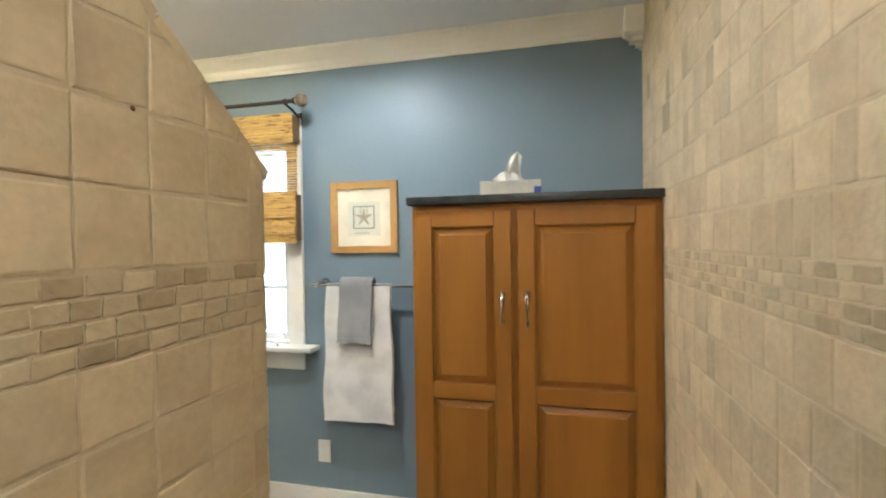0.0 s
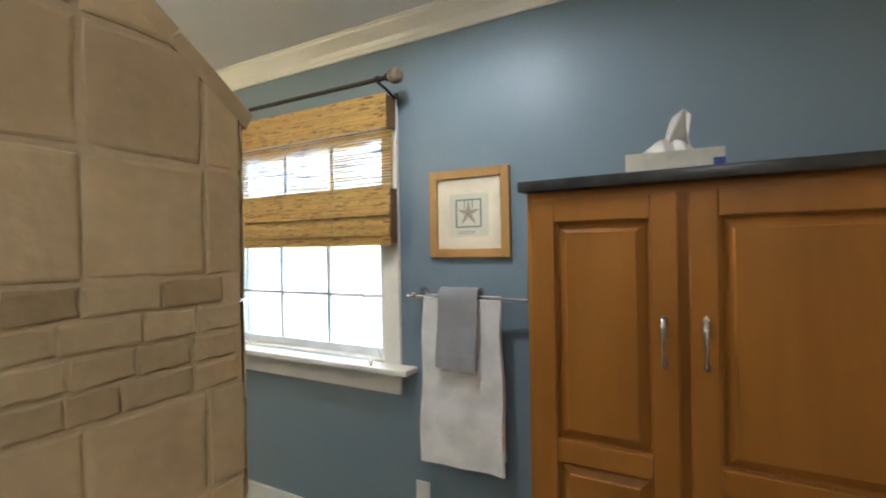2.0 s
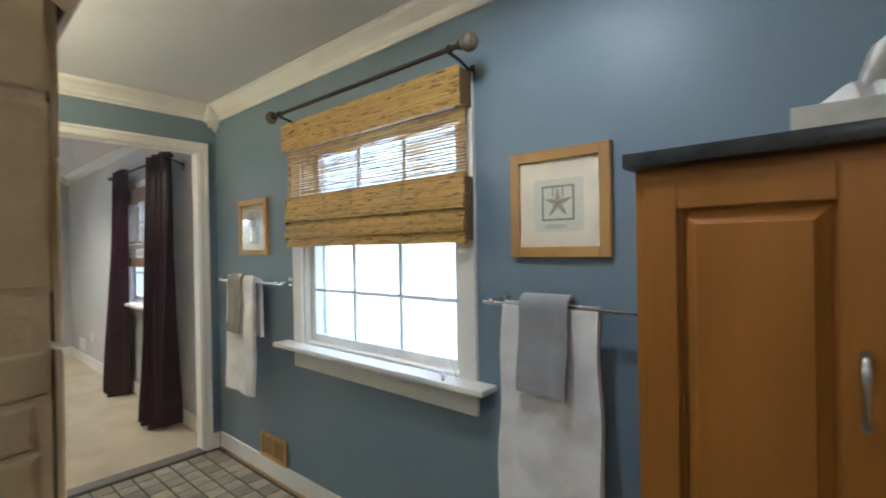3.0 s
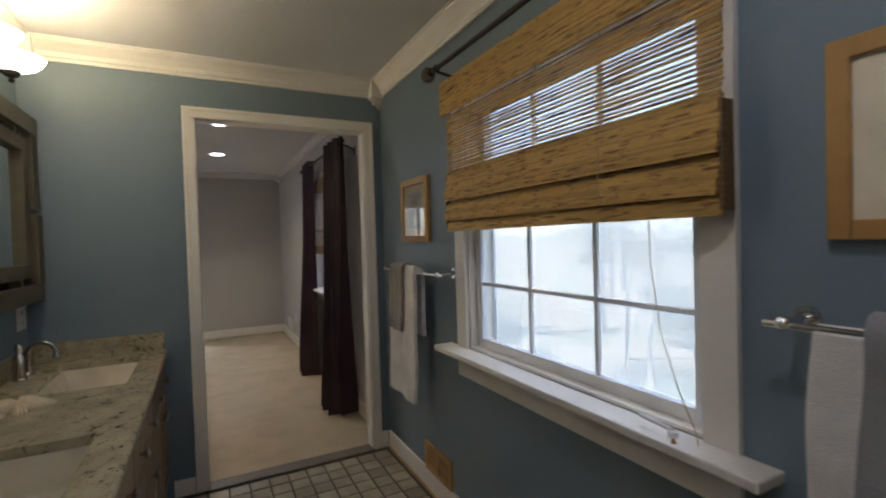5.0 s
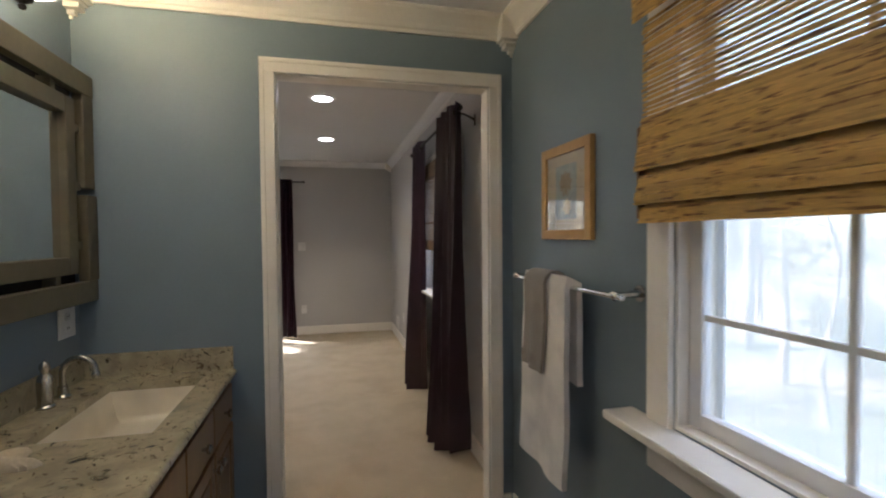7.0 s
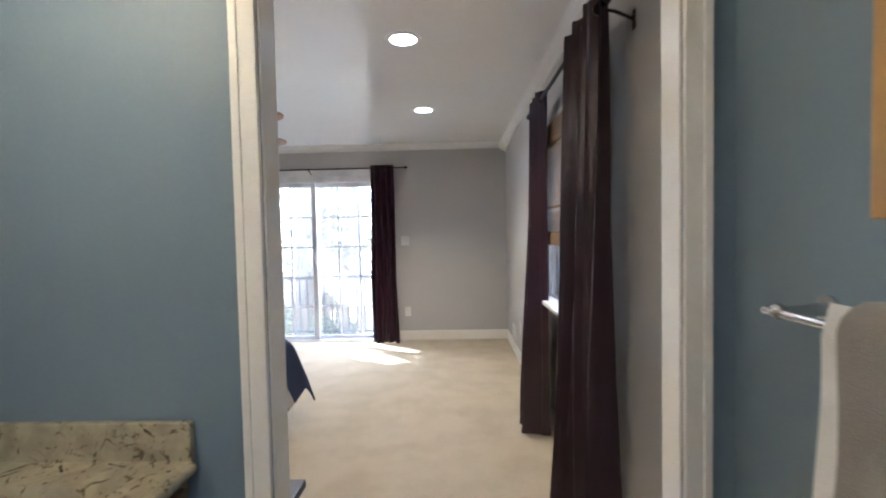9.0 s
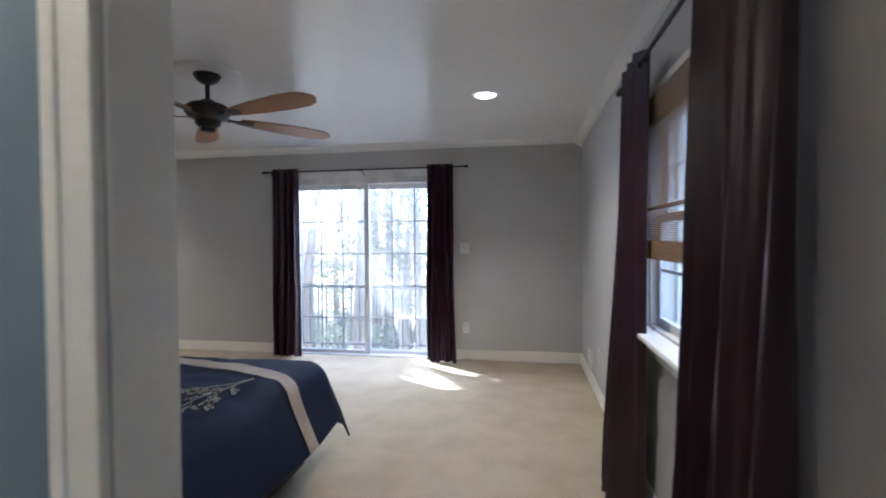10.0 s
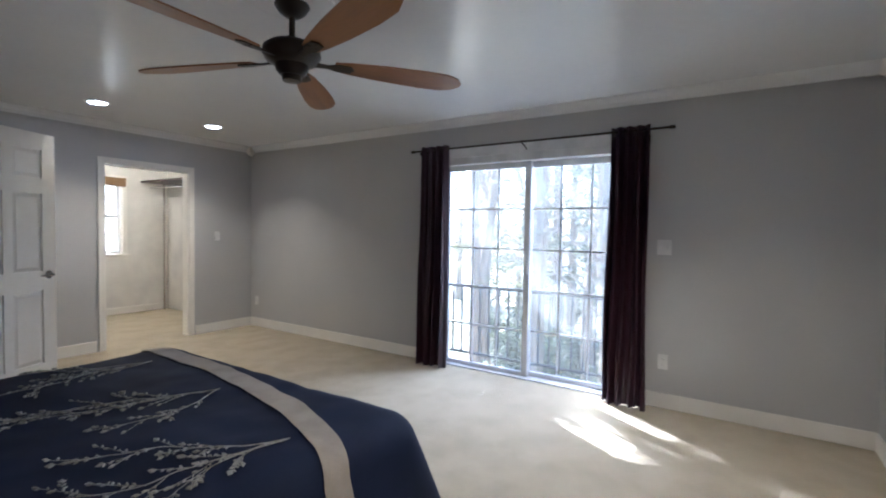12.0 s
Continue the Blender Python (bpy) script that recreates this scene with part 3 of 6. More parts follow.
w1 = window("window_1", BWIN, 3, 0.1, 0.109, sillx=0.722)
bm = bmesh.new()
lathe(bm, [(0.001, 0.0), (0.012, 0.0), (0.012, 0.014), (0.005, 0.018)], 12, (0.50, -0.05, 0.0))
tube(bm, [(0.50, -0.05, 0.016), (0.46, -0.055, 0.022), (0.40, -0.045, 0.02)], 0.006, 8)
part("sash_crank", bm, VINYL, w1, "small white window crank")
window("window_2", NWIN, 3, 0.10, 0.10)
w3 = window("window_3", CWIN, 2, 0.05, 0.06, face=CB, out=1, wid=0.06)


# ---- sliding door ----
def sliding_door():
    yc = (SLID[0] + SLID[1]) / 2
    d = thing("door_2", pose(BW, yc, 0), "white sliding patio door with glazing bars, closed", "sliding door", kind="structure")
    hw, ht = (SLID[1] - SLID[0]) / 2, SLID[3]
    bm = bmesh.new()
    bx(bm, -0.14, 0.012, -hw, -hw + 0.04, 0, ht, 0.003), bx(bm, -0.14, 0.012, hw - 0.04, hw, 0, ht, 0.003)
    bx(bm, -0.14, 0.012, -hw + 0.04, hw - 0.04, ht - 0.07, ht, 0.003), bx(bm, -0.16, 0.012, -hw + 0.04, hw - 0.04, -0.02, 0.012, 0.003)
    part("door_frame", bm, VINYL, d)
    bm = bmesh.new()
    bx(bm, 0.0, 0.018, -hw - 0.03, hw + 0.03, ht, ht + 0.095, 0.004)
    part("head_casing", bm, VINYL, d, "white painted head casing")
    for k, (ya, yb, x) in enumerate(((-hw + 0.04, 0.03, -0.045), (-0.03, hw - 0.04, -0.095))):
        f, z0, z1 = 0.055, 0.012, ht - 0.07
        bm = bmesh.new()
        bx(bm, x - 0.035, x, ya, ya + f, z0, z1, 0.003), bx(bm, x - 0.035, x, yb - f, yb, z0, z1, 0.003)
        bx(bm, x - 0.035, x, ya + f, yb - f, z0, z0 + 0.04, 0.003), bx(bm, x - 0.035, x, ya + f, yb - f, z1 - f, z1, 0.003)
        leaf = part("door_panel", bm, VINYL, d, "white vinyl sliding panel")
        ga, gb, gz, gt = ya + f, yb - f, z0 + 0.04, z1 - f
        for i in range(1, 3):
            y = ga + (gb - ga) * i / 3
            part("glazing_bar", bx(bmesh.new(), x - 0.024, x - 0.012, y - 0.007, y + 0.007, gz, gt), VINYL, leaf)
        for i in range(1, 5):
            z = gz + (gt - gz) * i / 5
            part("glazing_bar", bx(bmesh.new(), x - 0.023, x - 0.013, ga, gb, z - 0.007, z + 0.007), VINYL, leaf)
        pane = part("pane", bx(bmesh.new(), x - 0.02, x - 0.016, ga - 0.004, gb + 0.004, gz - 0.004, gt + 0.004), GLASS, leaf, "clear glass pane")
        pane.visible_shadow = False
    # thinner haze sheet, added to pale the woodland behind the door
    part("screen_panel", bx(bmesh.new(), -0.1525, -0.152, -hw + 0.05, hw - 0.05, 0.04, ht - 0.08), THIN_HAZE, d, "fine insect screen panel")
    part("pull_handle", bx(bmesh.new(), -0.045, -0.02, -0.01, 0.015, 0.95, 1.15, 0.006), PLATE, d)


sliding_door()


def railing():
    r = thing("balcony_railing", pose(BW - 0.40, (SLID[0] + SLID[1]) / 2, -0.06), "dark painted iron railing on a shallow balcony outside the sliding door", "railing")
    L = 1.35
    part("deck", bx(bmesh.new(), -0.08, 0.24, -L, L, -0.1, -0.02, 0.005), SIDING, r, "pale deck board")
    part("top_rail", bx(bmesh.new(), -0.022, 0.022, -L, L, 0.79, 0.825, 0.006), RAILING, r)
    part("bottom_rail", bx(bmesh.new(), -0.015, 0.015, -L, L, 0.085, 0.11, 0.004), RAILING, r)
    me = None
    for i in range(25):
        y = -L + 0.05 + i * (2 * L - 0.1) / 24
        if me is None:
            ob = part("baluster", bx(bmesh.new(), -0.008, 0.008, -0.008, 0.008, 0.10, 0.795), RAILING, r)
            me = ob.data
        else:
            ob = new("baluster", me)
            ob.parent = r
        ob.location.y = y
    for y in (-L + 0.02, L - 0.02):
        part("post", bx(bmesh.new(), -0.025, 0.025, y - 0.025, y + 0.025, -0.02, 0.84, 0.004), RAILING, r)


railing()

# house outside, so that the place is closed
solid("roof", box(BW - 0.6, 1.1, CB - 0.6, N + 0.5, 2.62, 2.8), SIDING, "eaves and roof deck over the rooms", "roof")
solid("wall_foundation", box(BW - 0.16, 0.62, CB - 0.12, N + 0.16, -3.0, -0.3), SIDING, "storey below the rooms", "wall")
solid("wall_outer_east", box(0.62, 0.78, CB - 0.12, N + 0.16, -0.3, 2.62), SIDING, "outer wall", "wall")
solid("wall_outer_south", box(-5.5, 0.62, CB - 0.12, CB, -0.3, 2.62), SIDING, "outer wall", "wall")

# ---- bathroom: tall cabinet ----
def framed(parent, mt, x0, x1, z0, z1, rails, yf, yb, st=0.065):
    """A framed door leaf, its front at yf: a thin core with stiles and rails; rails: (z, z) between the panels."""
    k = 1 if yb > yf else -1
    lo, hi = sorted((yf + k * 0.0195, yb))
    d = part("door", bx(bmesh.new(), x0 + 0.004, x1 - 0.004, lo, hi, z0 + 0.004, z1 - 0.004), mt, parent)
    lo, hi = sorted((yf, yb - k * 0.0005))
    for a in (x0, x1 - st):
        part("stile", bx(bmesh.new(), a, a + st, lo, hi, z0, z1, 0.005), mt, d)
    lo, hi = sorted((yf + k * 0.0004, yb - k * 0.0007))
    for a, b in [(z0, z0 + st), *rails, (z1 - st, z1)]:
        part("rail", bx(bmesh.new(), x0 + st + 0.0002, x1 - st - 0.0002, lo, hi, a, b, 0.003), mt, d)
    return d


def raised(bm, x0, x1, z0, z1, yb, yf, edge=0.03):
    """A raised panel: a sloping border round a flat field; yf: its front."""
    def ring(i, y):
        return [bm.verts.new(p) for p in ((x0 + i, y, z0 + i), (x1 - i, y, z0 + i), (x1 - i, y, z1 - i), (x0 + i, y, z1 - i))]
    rs = [ring(0, yb), ring(0.007, yb + (yb - yf) * 0.14), ring(edge * 0.3, yb - (yb - yf) * 0.1), ring(edge * 0.8, yf + (yb - yf) * 0.3), ring(edge * 0.86, yf), ring(edge, yf)]
    for a, b in zip(rs, rs[1:]):
        for k in range(4):
            bm.faces.new((a[k], a[(k + 1) % 4], b[(k + 1) % 4], b[k]))
    bm.faces.new(rs[-1])
    return bm


def arch_pull(bm, x, z0, z1, y):
    """A slim bow handle that swells at the top and tapers to its foot, on two leaf-shaped plates."""
    mid = (z0 + z1) / 2
    pts = [(x, y + 0.002, z1 - 0.008), (x, y - 0.014, z1 - 0.010), (x, y - 0.024, z1 - 0.026), (x, y - 0.024, mid), (x, y - 0.020, z0 + 0.024), (x, y - 0.012, z0 + 0.010), (x, y + 0.002, z0 + 0.008)]
    tube(bm, pts, [0.007, 0.0085, 0.009, 0.0055, 0.0042, 0.0055, 0.006], 12)
    for z, h in ((z1 - 0.008, 0.017), (z0 + 0.008, 0.014)):
        prism(bm, [(x - 0.009, z), (x - 0.006, z + h * 0.6), (x, z + h), (x + 0.006, z + h * 0.6), (x + 0.009, z), (x + 0.006, z - h * 0.6), (x, z - h), (x - 0.006, z - h * 0.6)], "y", y - 0.004, y + 0.0005)
    return bm


def tall_cabinet():
    c = thing("tall_cabinet", pose(0, 1.776, 0), "tall maple linen cabinet with two closed raised-panel doors", "cabinet")
    part("body", bx(bmesh.new(), -0.502, E - 0.002, 0.022, N - 1.778, 0.0, 1.529, 0.003), MAPLE, c)
    part("toe_board", bx(bmesh.new(), -0.497, E - 0.004, 0.012, 0.022, 0.0, 0.09), MAPLE, c)
    for x0, x1, hx in ((-0.481, -0.106, -0.140), (-0.083, 0.398, -0.047)):
        d = framed(c, MAPLE, x0, x1, 0.10, 1.506, [(0.769, 0.830)], 0.0, 0.021)
        for z0, z1 in ((0.165, 0.769), (0.830, 1.441)):
            part("raised_panel", raised(bmesh.new(), x0 + 0.065, x1 - 0.065, z0, z1, 0.017, 0.002, 0.038), MAPLE, d)
        part("handle", arch_pull(bmesh.new(), hx, 1.066, 1.190, 0.0), NICKEL, d, "brushed nickel arched pull", True)


tall_cabinet()
solid("cabinet_top", bx(bmesh.new(), -0.516, E - 0.001, 1.756, N - 0.001, 1.5292, 1.561, 0.006), STONE, "dark green-black stone slab on the tall cabinet", "countertop", kind="thing", smooth=True)


def tissue_box():
    t = thing("tissue_box", pose(-0.122, 1.96, 1.561, 0, 0, 3), "cream printed tissue box with one tissue pulled up", "tissue box")
    part("carton", bx(bmesh.new(), -0.122, 0.122, -0.06, 0.06, 0, 0.068, 0.002), CARD, t)
    part("printed_corner", bx(bmesh.new(), 0.095, 0.1225, -0.0608, 0.02, 0.006, 0.04, 0.0), BLUEINK, t, "blue printed patch")

    def f(u, v):
        a = (u - 0.5) * 0.10 * (1 - 0.55 * v) + 0.018 * math.sin(u * 9 + v * 3) * (1 - v)
        return (a + 0.03 * v - 0.005, 0.02 * math.sin(u * 11) * (1.1 - v) + 0.012 * math.sin(v * 6), 0.06 + 0.14 * v * (1 - 0.3 * abs(u - 0.6)) - 0.01 * u)
    part("tissue", sheet(bmesh.new(), f, 16, 12, 0.002), TISSUE, t, "white crumpled tissue", True)
    g = lambda u, v: ((u - 0.5) * 0.12 - 0.02 * v, -0.02 + 0.03 * v + 0.01 * math.sin(u * 14), 0.064 + 0.05 * math.sin(v * 2.2) * (0.4 + 0.6 * math.sin(u * 3.1)))
    part("tissue", sheet(bmesh.new(), g, 14, 8, 0.002), TISSUE, t, "", True)


tissue_box()


# ---- pictures ----
def star_points(c, r0, r1, n=5, turn=90):
    return [(c[0] + (r0 if k % 2 == 0 else r1) * math.cos(radians(turn + 180 / n * k)), c[1] + (r0 if k % 2 == 0 else r1) * math.sin(radians(turn + 180 / n * k))) for k in range(2 * n)]


def picture(x0, x1, z0, z1, label, star):
    w, h = (x1 - x0) / 2, (z1 - z0)
    p = thing("framed_picture", pose((x0 + x1) / 2, N, z0), label, "picture", group="pictures on the blue wall")
    f = 0.036
    bm = bmesh.new()
    for a, b, c, d in ((-w, -w + f, 0, h), (w - f, w, 0, h), (-w + f, w - f, 0, f), (-w + f, w - f, h - f, h)):
        bx(bm, a, b, -0.022, -0.001, c, d, 0.003)
    part("frame", bm, FRAMEWOOD, p, "honey oak picture frame")
    part("mat_board", bx(bmesh.new(), -w + f, w - f, -0.010, -0.002, f, h - f), PAPER, p, "cream mat board")
    cz = h / 2
    if star:
        pr = part("print", bx(bmesh.new(), -0.088, 0.088, -0.0115, -0.0095, cz - 0.095, cz + 0.08), PRINT, p, "sepia starfish print")
        s = 0.058
        bm = bmesh.new()
        for a, b, c, d in ((-s, -s + 0.006, -s, s), (s - 0.006, s, -s, s), (-s, s, -s, -s + 0.006), (-s, s, s - 0.006, s)):
            bx(bm, a, b, -0.0135, -0.0115, cz + c, cz + d)
        for a, b in ((-0.018, s), (0.018, s)):
            bx(bm, a - 0.002, a + 0.002, -0.0125, -0.0115, cz + 0.02, cz + s)
        for z in (-0.075, -0.082):
            bx(bm, -0.05, 0.03, -0.0120, -0.0115, cz + z, cz + z + 0.002)
        part("ink_border", bm, INK, pr)
        bm = bmesh.new()
        prism(bm, star_points((0, cz), 0.052, 0.017), "y", -0.0150, -0.0115)
        part("star", bm, TAN, pr)
        bm = bmesh.new()
        for k in range(5):
            a = radians(90 + 72 * k)
            tube(bm, [(0, -0.0150, cz), (0.046 * math.cos(a), -0.0150, cz + 0.046 * math.sin(a))], [0.002, 0.0007], 5)
        part("star_ribs", bm, INK, pr)
    else:
        pr = part("print", bx(bmesh.new(), -0.075, 0.075, -0.0115, -0.0095, cz - 0.10, cz + 0.10), SEA, p, "pale blue-grey shell print")
        part("shell", prism(bmesh.new(), star_points((0, cz + 0.03), 0.05, 0.036, 9), "y", -0.0130, -0.0115), TAN, pr)
        part("shell", prism(bmesh.new(), star_points((0.01, cz - 0.055), 0.034, 0.024, 7), "y", -0.0130, -0.0115), PAPER, pr)
    g = part("picture_glass", bx(bmesh.new(), -w + f, w - f, -0.0175, -0.0160, f, h - f), GLASS, p, "clear picture glass")
    g.visible_shadow = False


picture(-1.059, -0.701, 1.333, 1.693, "honey oak frame with a sepia starfish print behind glass", True)
picture(-3.139, -2.778, 1.342, 1.692, "honey oak frame with a blue-grey shell print behind glass", False)


# ---- towels ----
def towel_bar(x0, x1, z, group):
    b = thing("towel_bar", pose((x0 + x1) / 2, N, z), "polished chrome towel bar fixed to the blue wall", "towel bar", group=group)
    w = (x1 - x0) / 2
    part("rail", tube(bmesh.new(), [(-w, -0.086, 0), (w, -0.086, 0)], 0.008, 12), CHROME, b, "", True)
    for s in (-1, 1):
        x = s * (w - 0.035)
        bm = bmesh.new()
        tube(bm, [(x, -0.001, 0.006), (x, -0.008, 0.006)], 0.024, 16)
        tube(bm, [(x, -0.008, 0.006), (x, -0.05, 0.004), (x, -0.092, 0.0)], [0.012, 0.009, 0.012], 12)
        ball(bm, (x, -0.088, 0.004), 0.014)
        part("bracket", bm, CHROME, b, "", True)
    return b


towel_bar(-1.135, -0.512, 1.176, "towel bars")
towel_bar(-3.27, -2.51, 1.186, "towel bars")


def towel(name, x0, x1, z, zf, zb, r, mt, label, seed, lean=0.0, thick=0.012, hem=0.06):
    """A towel folded over a rail: front down to zf, back to zb; r: how far it lies off the rail's axis."""
    h0, h1 = z - zf, z - zb
    L = h0 + math.pi * r + h1
    t = thing(name, pose((x0 + x1) / 2, N - 0.086, z), label, "towel", group="towels on the rails")
    w = (x1 - x0) / 2

    def f(u, v):
        s = v * L
        wob = 0.006 * math.sin(u * 5.2 + seed) + 0.004 * math.sin(u * 11 + seed * 2)
        if s < h0:
            y, zz = -r, s - h0
            k = (h0 - s) / h0
            y -= wob * k * 1.2 + 0.012 * k * k
        elif s < h0 + math.pi * r:
            a = (s - h0) / r
            y, zz, k = -r * math.cos(a), r * math.sin(a), 0
        else:
            y, zz = r, -(s - h0 - math.pi * r)
            k = -zz / max(h1, 0.01)
            y += min(wob * k, 0.006)
        x = (u - 0.5) * 2 * w * (1 - 0.06 * (1 - min(1, abs(zz) / 0.5))) + lean * zz + 0.004 * math.sin(zz * 17 + seed)
        return (x, y, zz)
    part("cloth", sheet(bmesh.new(), f, 22, 44, -thick), mt, t, "", True)
    if hem:
        part("hem_band", sheet(bmesh.new(), lambda u, v: (lambda p: (p[0], p[1] - 0.0145, p[2]))(f(0.01 + u * 0.98, (0.035 + 0.05 * v))), 22, 3, -0.001), mt, t, "", True)
    return t


towel("bath_towel", -1.063, -0.708, 1.176, 0.512, 0.56, 0.012, TOWEL, "white terry bath towel folded over the chrome bar", 1.0, hem=0)
towel("hand_towel", -0.975, -0.796, 1.176, 0.903, 0.95, 0.030, GTOWEL, "grey terry hand towel laid over the white towel", 2.2)
towel("bath_towel", -3.115, -2.765, 1.186, 0.52, 0.86, 0.012, TOWEL, "white terry bath towel folded over the chrome bar beside the doorway", 3.0, thick=0.02, hem=0)
towel("hand_towel", -3.06, -2.885, 1.186, 0.875, 0.95, 0.037, BTOWEL, "taupe hand towel laid over the white towel", 4.1, thick=0.011)


# ---- curtain rods ----
def rod(m, L, z_r, fin, brackets, label, group, fm, r=0.010, out=0.13):
    """A rod along its own x, centred; brackets: places along it; out: how far the wall lies behind (+y)."""
    b = thing("curtain_rod", m, label, "curtain rod", group=group)
    bm = bmesh.new()
    tube(bm, [(-L / 2, 0, 0), (L / 2, 0, 0)], r, 12)
    part("pole", bm, BRONZE, b, "", True)
    for s in (-1, 1):
        bm = bmesh.new()
        ball(bm, (s * (L / 2 + fin * 0.8), 0, 0), fin, 14)
        part("finial", bm, fm, b, "", True)
        bm = bmesh.new()
        tube(bm, [(s * (L / 2 - 0.015), 0, 0), (s * (L / 2 + 0.004), 0, 0)], r * 1.7, 12)
        part("collar", bm, BRONZE, b, "", True)
    for x in brackets:
        bm = bmesh.new()
        tube(bm, [(x, 0, -r - 0.004), (x, out * 0.4, -r - 0.012), (x, out - 0.004, -0.05)], 0.006, 8)
        bx(bm, x - 0.012, x + 0.012, out - 0.005, out - 0.001, -0.085, -0.02, 0.002)
        tube(bm, [(x - 0.006, 0, 0), (x + 0.006, 0, 0)], r * 1.5, 12)
        part("bracket", bm, BRONZE, b, "", True)
    return b


rod(pose(-1.818, N - 0.136, 2.087), 1.292, 0, 0.034, (-0.585, 0.585), "dark bronze curtain rod with mottled ball finials over the window", "curtain rods", BALL, 0.010, 0.136)


# ---- woven bamboo shade ----
def bamboo_shade():
    x0, x1 = -2.458, -1.222
    c, w = (x0 + x1) / 2, (x1 - x0) / 2
    s = thing("bamboo_shade", pose(c, N, 1.40), "woven bamboo roman shade, half raised, with stacked folds and a valance", "window shade")
    rng = random.Random(5)

    def slats(za, zb, y, pitch, size, name, xa=-w, xb=w, deep=0.004, lean=0.0):
        """Split-bamboo slats, each a piece, on a thin backing between two heights."""
        back = part(name, bx(bmesh.new(), xa + 0.004, xb - 0.004, y + deep - 0.001, y + deep + 0.001, za + 0.002, zb - 0.002), BAMBOO, s)
        z = za
        while z < zb - 0.003:
            ob = new("slat", rng.choice(strips))
            ob.parent = back
            ob.matrix_local = Matrix.Translation((rng.uniform(-0.003, 0.003), y + lean * (zb - z) + rng.uniform(-0.0015, 0.0015), z)) @ Matrix.Diagonal((1, deep / 0.004, size / 0.0062 * rng.uniform(0.85, 1.2), 1))
            z += pitch * rng.uniform(0.9, 1.1)
    strips = []
    for k in range(5):
        bm = bmesh.new()
        n = 14
        up, lo = [], []
        for i in range(n + 1):
            x = -w + 2 * w * i / n
            up.append((x, 0.0062 + rng.uniform(-0.0009, 0.0009))), lo.append((x, rng.uniform(-0.0009, 0.0009)))
        prism(bm, lo + up[::-1], "y", 0.0, 0.004)
        strips.append(mesh_of(bm, "slat", BAMBOO))
    slats(0.495, 0.640, -0.098, 0.0062, 0.0068, "valance")
    # the shaded end of the valance, darkened by its colour
    part("valance_return", bx(bmesh.new(), w - 0.012, w - 0.003, -0.094, -0.022, 0.50, 0.636, 0.002), BAMBOO2, s, "dark valance end")
    # thin open weave in front of the glass: each slat is a piece
    z = 0.238
    while z < 0.50:
        ob = new("slat", rng.choice(strips))
        ob.parent = s
        ob.matrix_local = Matrix.Translation((rng.uniform(-0.004, 0.004), -0.066 + rng.uniform(-0.0015, 0.0015), z)) @ Matrix.Diagonal((1, 0.8, rng.uniform(1.0, 1.5), 1))
        z += 0.0122 * rng.uniform(0.86, 1.14)
    slats(0.120, 0.250, -0.070, 0.0060, 0.0066, "panel", lean=-0.16, deep=0.008)
    slats(0.034, 0.113, -0.074, 0.0060, 0.0066, "fold", lean=-0.20, deep=0.010)
    slats(-0.012, 0.028, -0.074, 0.0060, 0.0066, "fold", lean=-0.10, deep=0.012)
    part("gathered_fold", bx(bmesh.new(), -w + 0.012, w - 0.012, -0.068, -0.034, 0.002, 0.236, 0.004), BAMBOO, s)
    part("headrail", bx(bmesh.new(), -w + 0.005, w - 0.005, -0.085, -0.02, 0.585, 0.632, 0.003), BAMBOO, s)
    # sides of the stack take the darker weave to paint in their shade
    for side in (-1, 1):
        part("side_edge", bx(bmesh.new(), side * (w + 0.002) - 0.005, side * (w + 0.002) + 0.005, -0.078, -0.036, 0.0, 0.236, 0.004), BAMBOO2, s, "dark edge of the stacked folds")
    for x in (-0.42, 0.0, 0.28):
        part("lift_cord", tube(bmesh.new(), [(x, -0.060, 0.24), (x, -0.060, 0.60)], 0.0016, 6), CORD, s)
    part("pull_cord", tube(bmesh.new(), [(0.30, -0.094, 0.035), (0.302, -0.102, 0.10), (0.30, -0.096, 0.20), (0.30, -0.078, 0.26)], 0.0016, 6), CORD, s)
    # cord hanging down inside the reveal and lying on the sill
    pts = [(0.40, -0.030, 0.02), (0.405, -0.030, -0.12), (0.43, -0.028, -0.30), (0.475, -0.026, -0.43), (0.52, -0.03, -0.515), (0.545, -0.05, -0.552), (0.50, -0.075, -0.556), (0.40, -0.09, -0.556)]
    part("pull_cord", tube(bmesh.new(), pts, 0.0014, 6), CORD, s, "thin pull cord hanging on to the sill", True)
    part("cord_tassel", lathe(bmesh.new(), [(0.002, 0.0), (0.007, 0.004), (0.008, 0.012), (0.003, 0.026)], 10, (0.50, -0.08, -0.558)), FRAMEWOOD, s, "small wooden cord pull", True)


bamboo_shade()


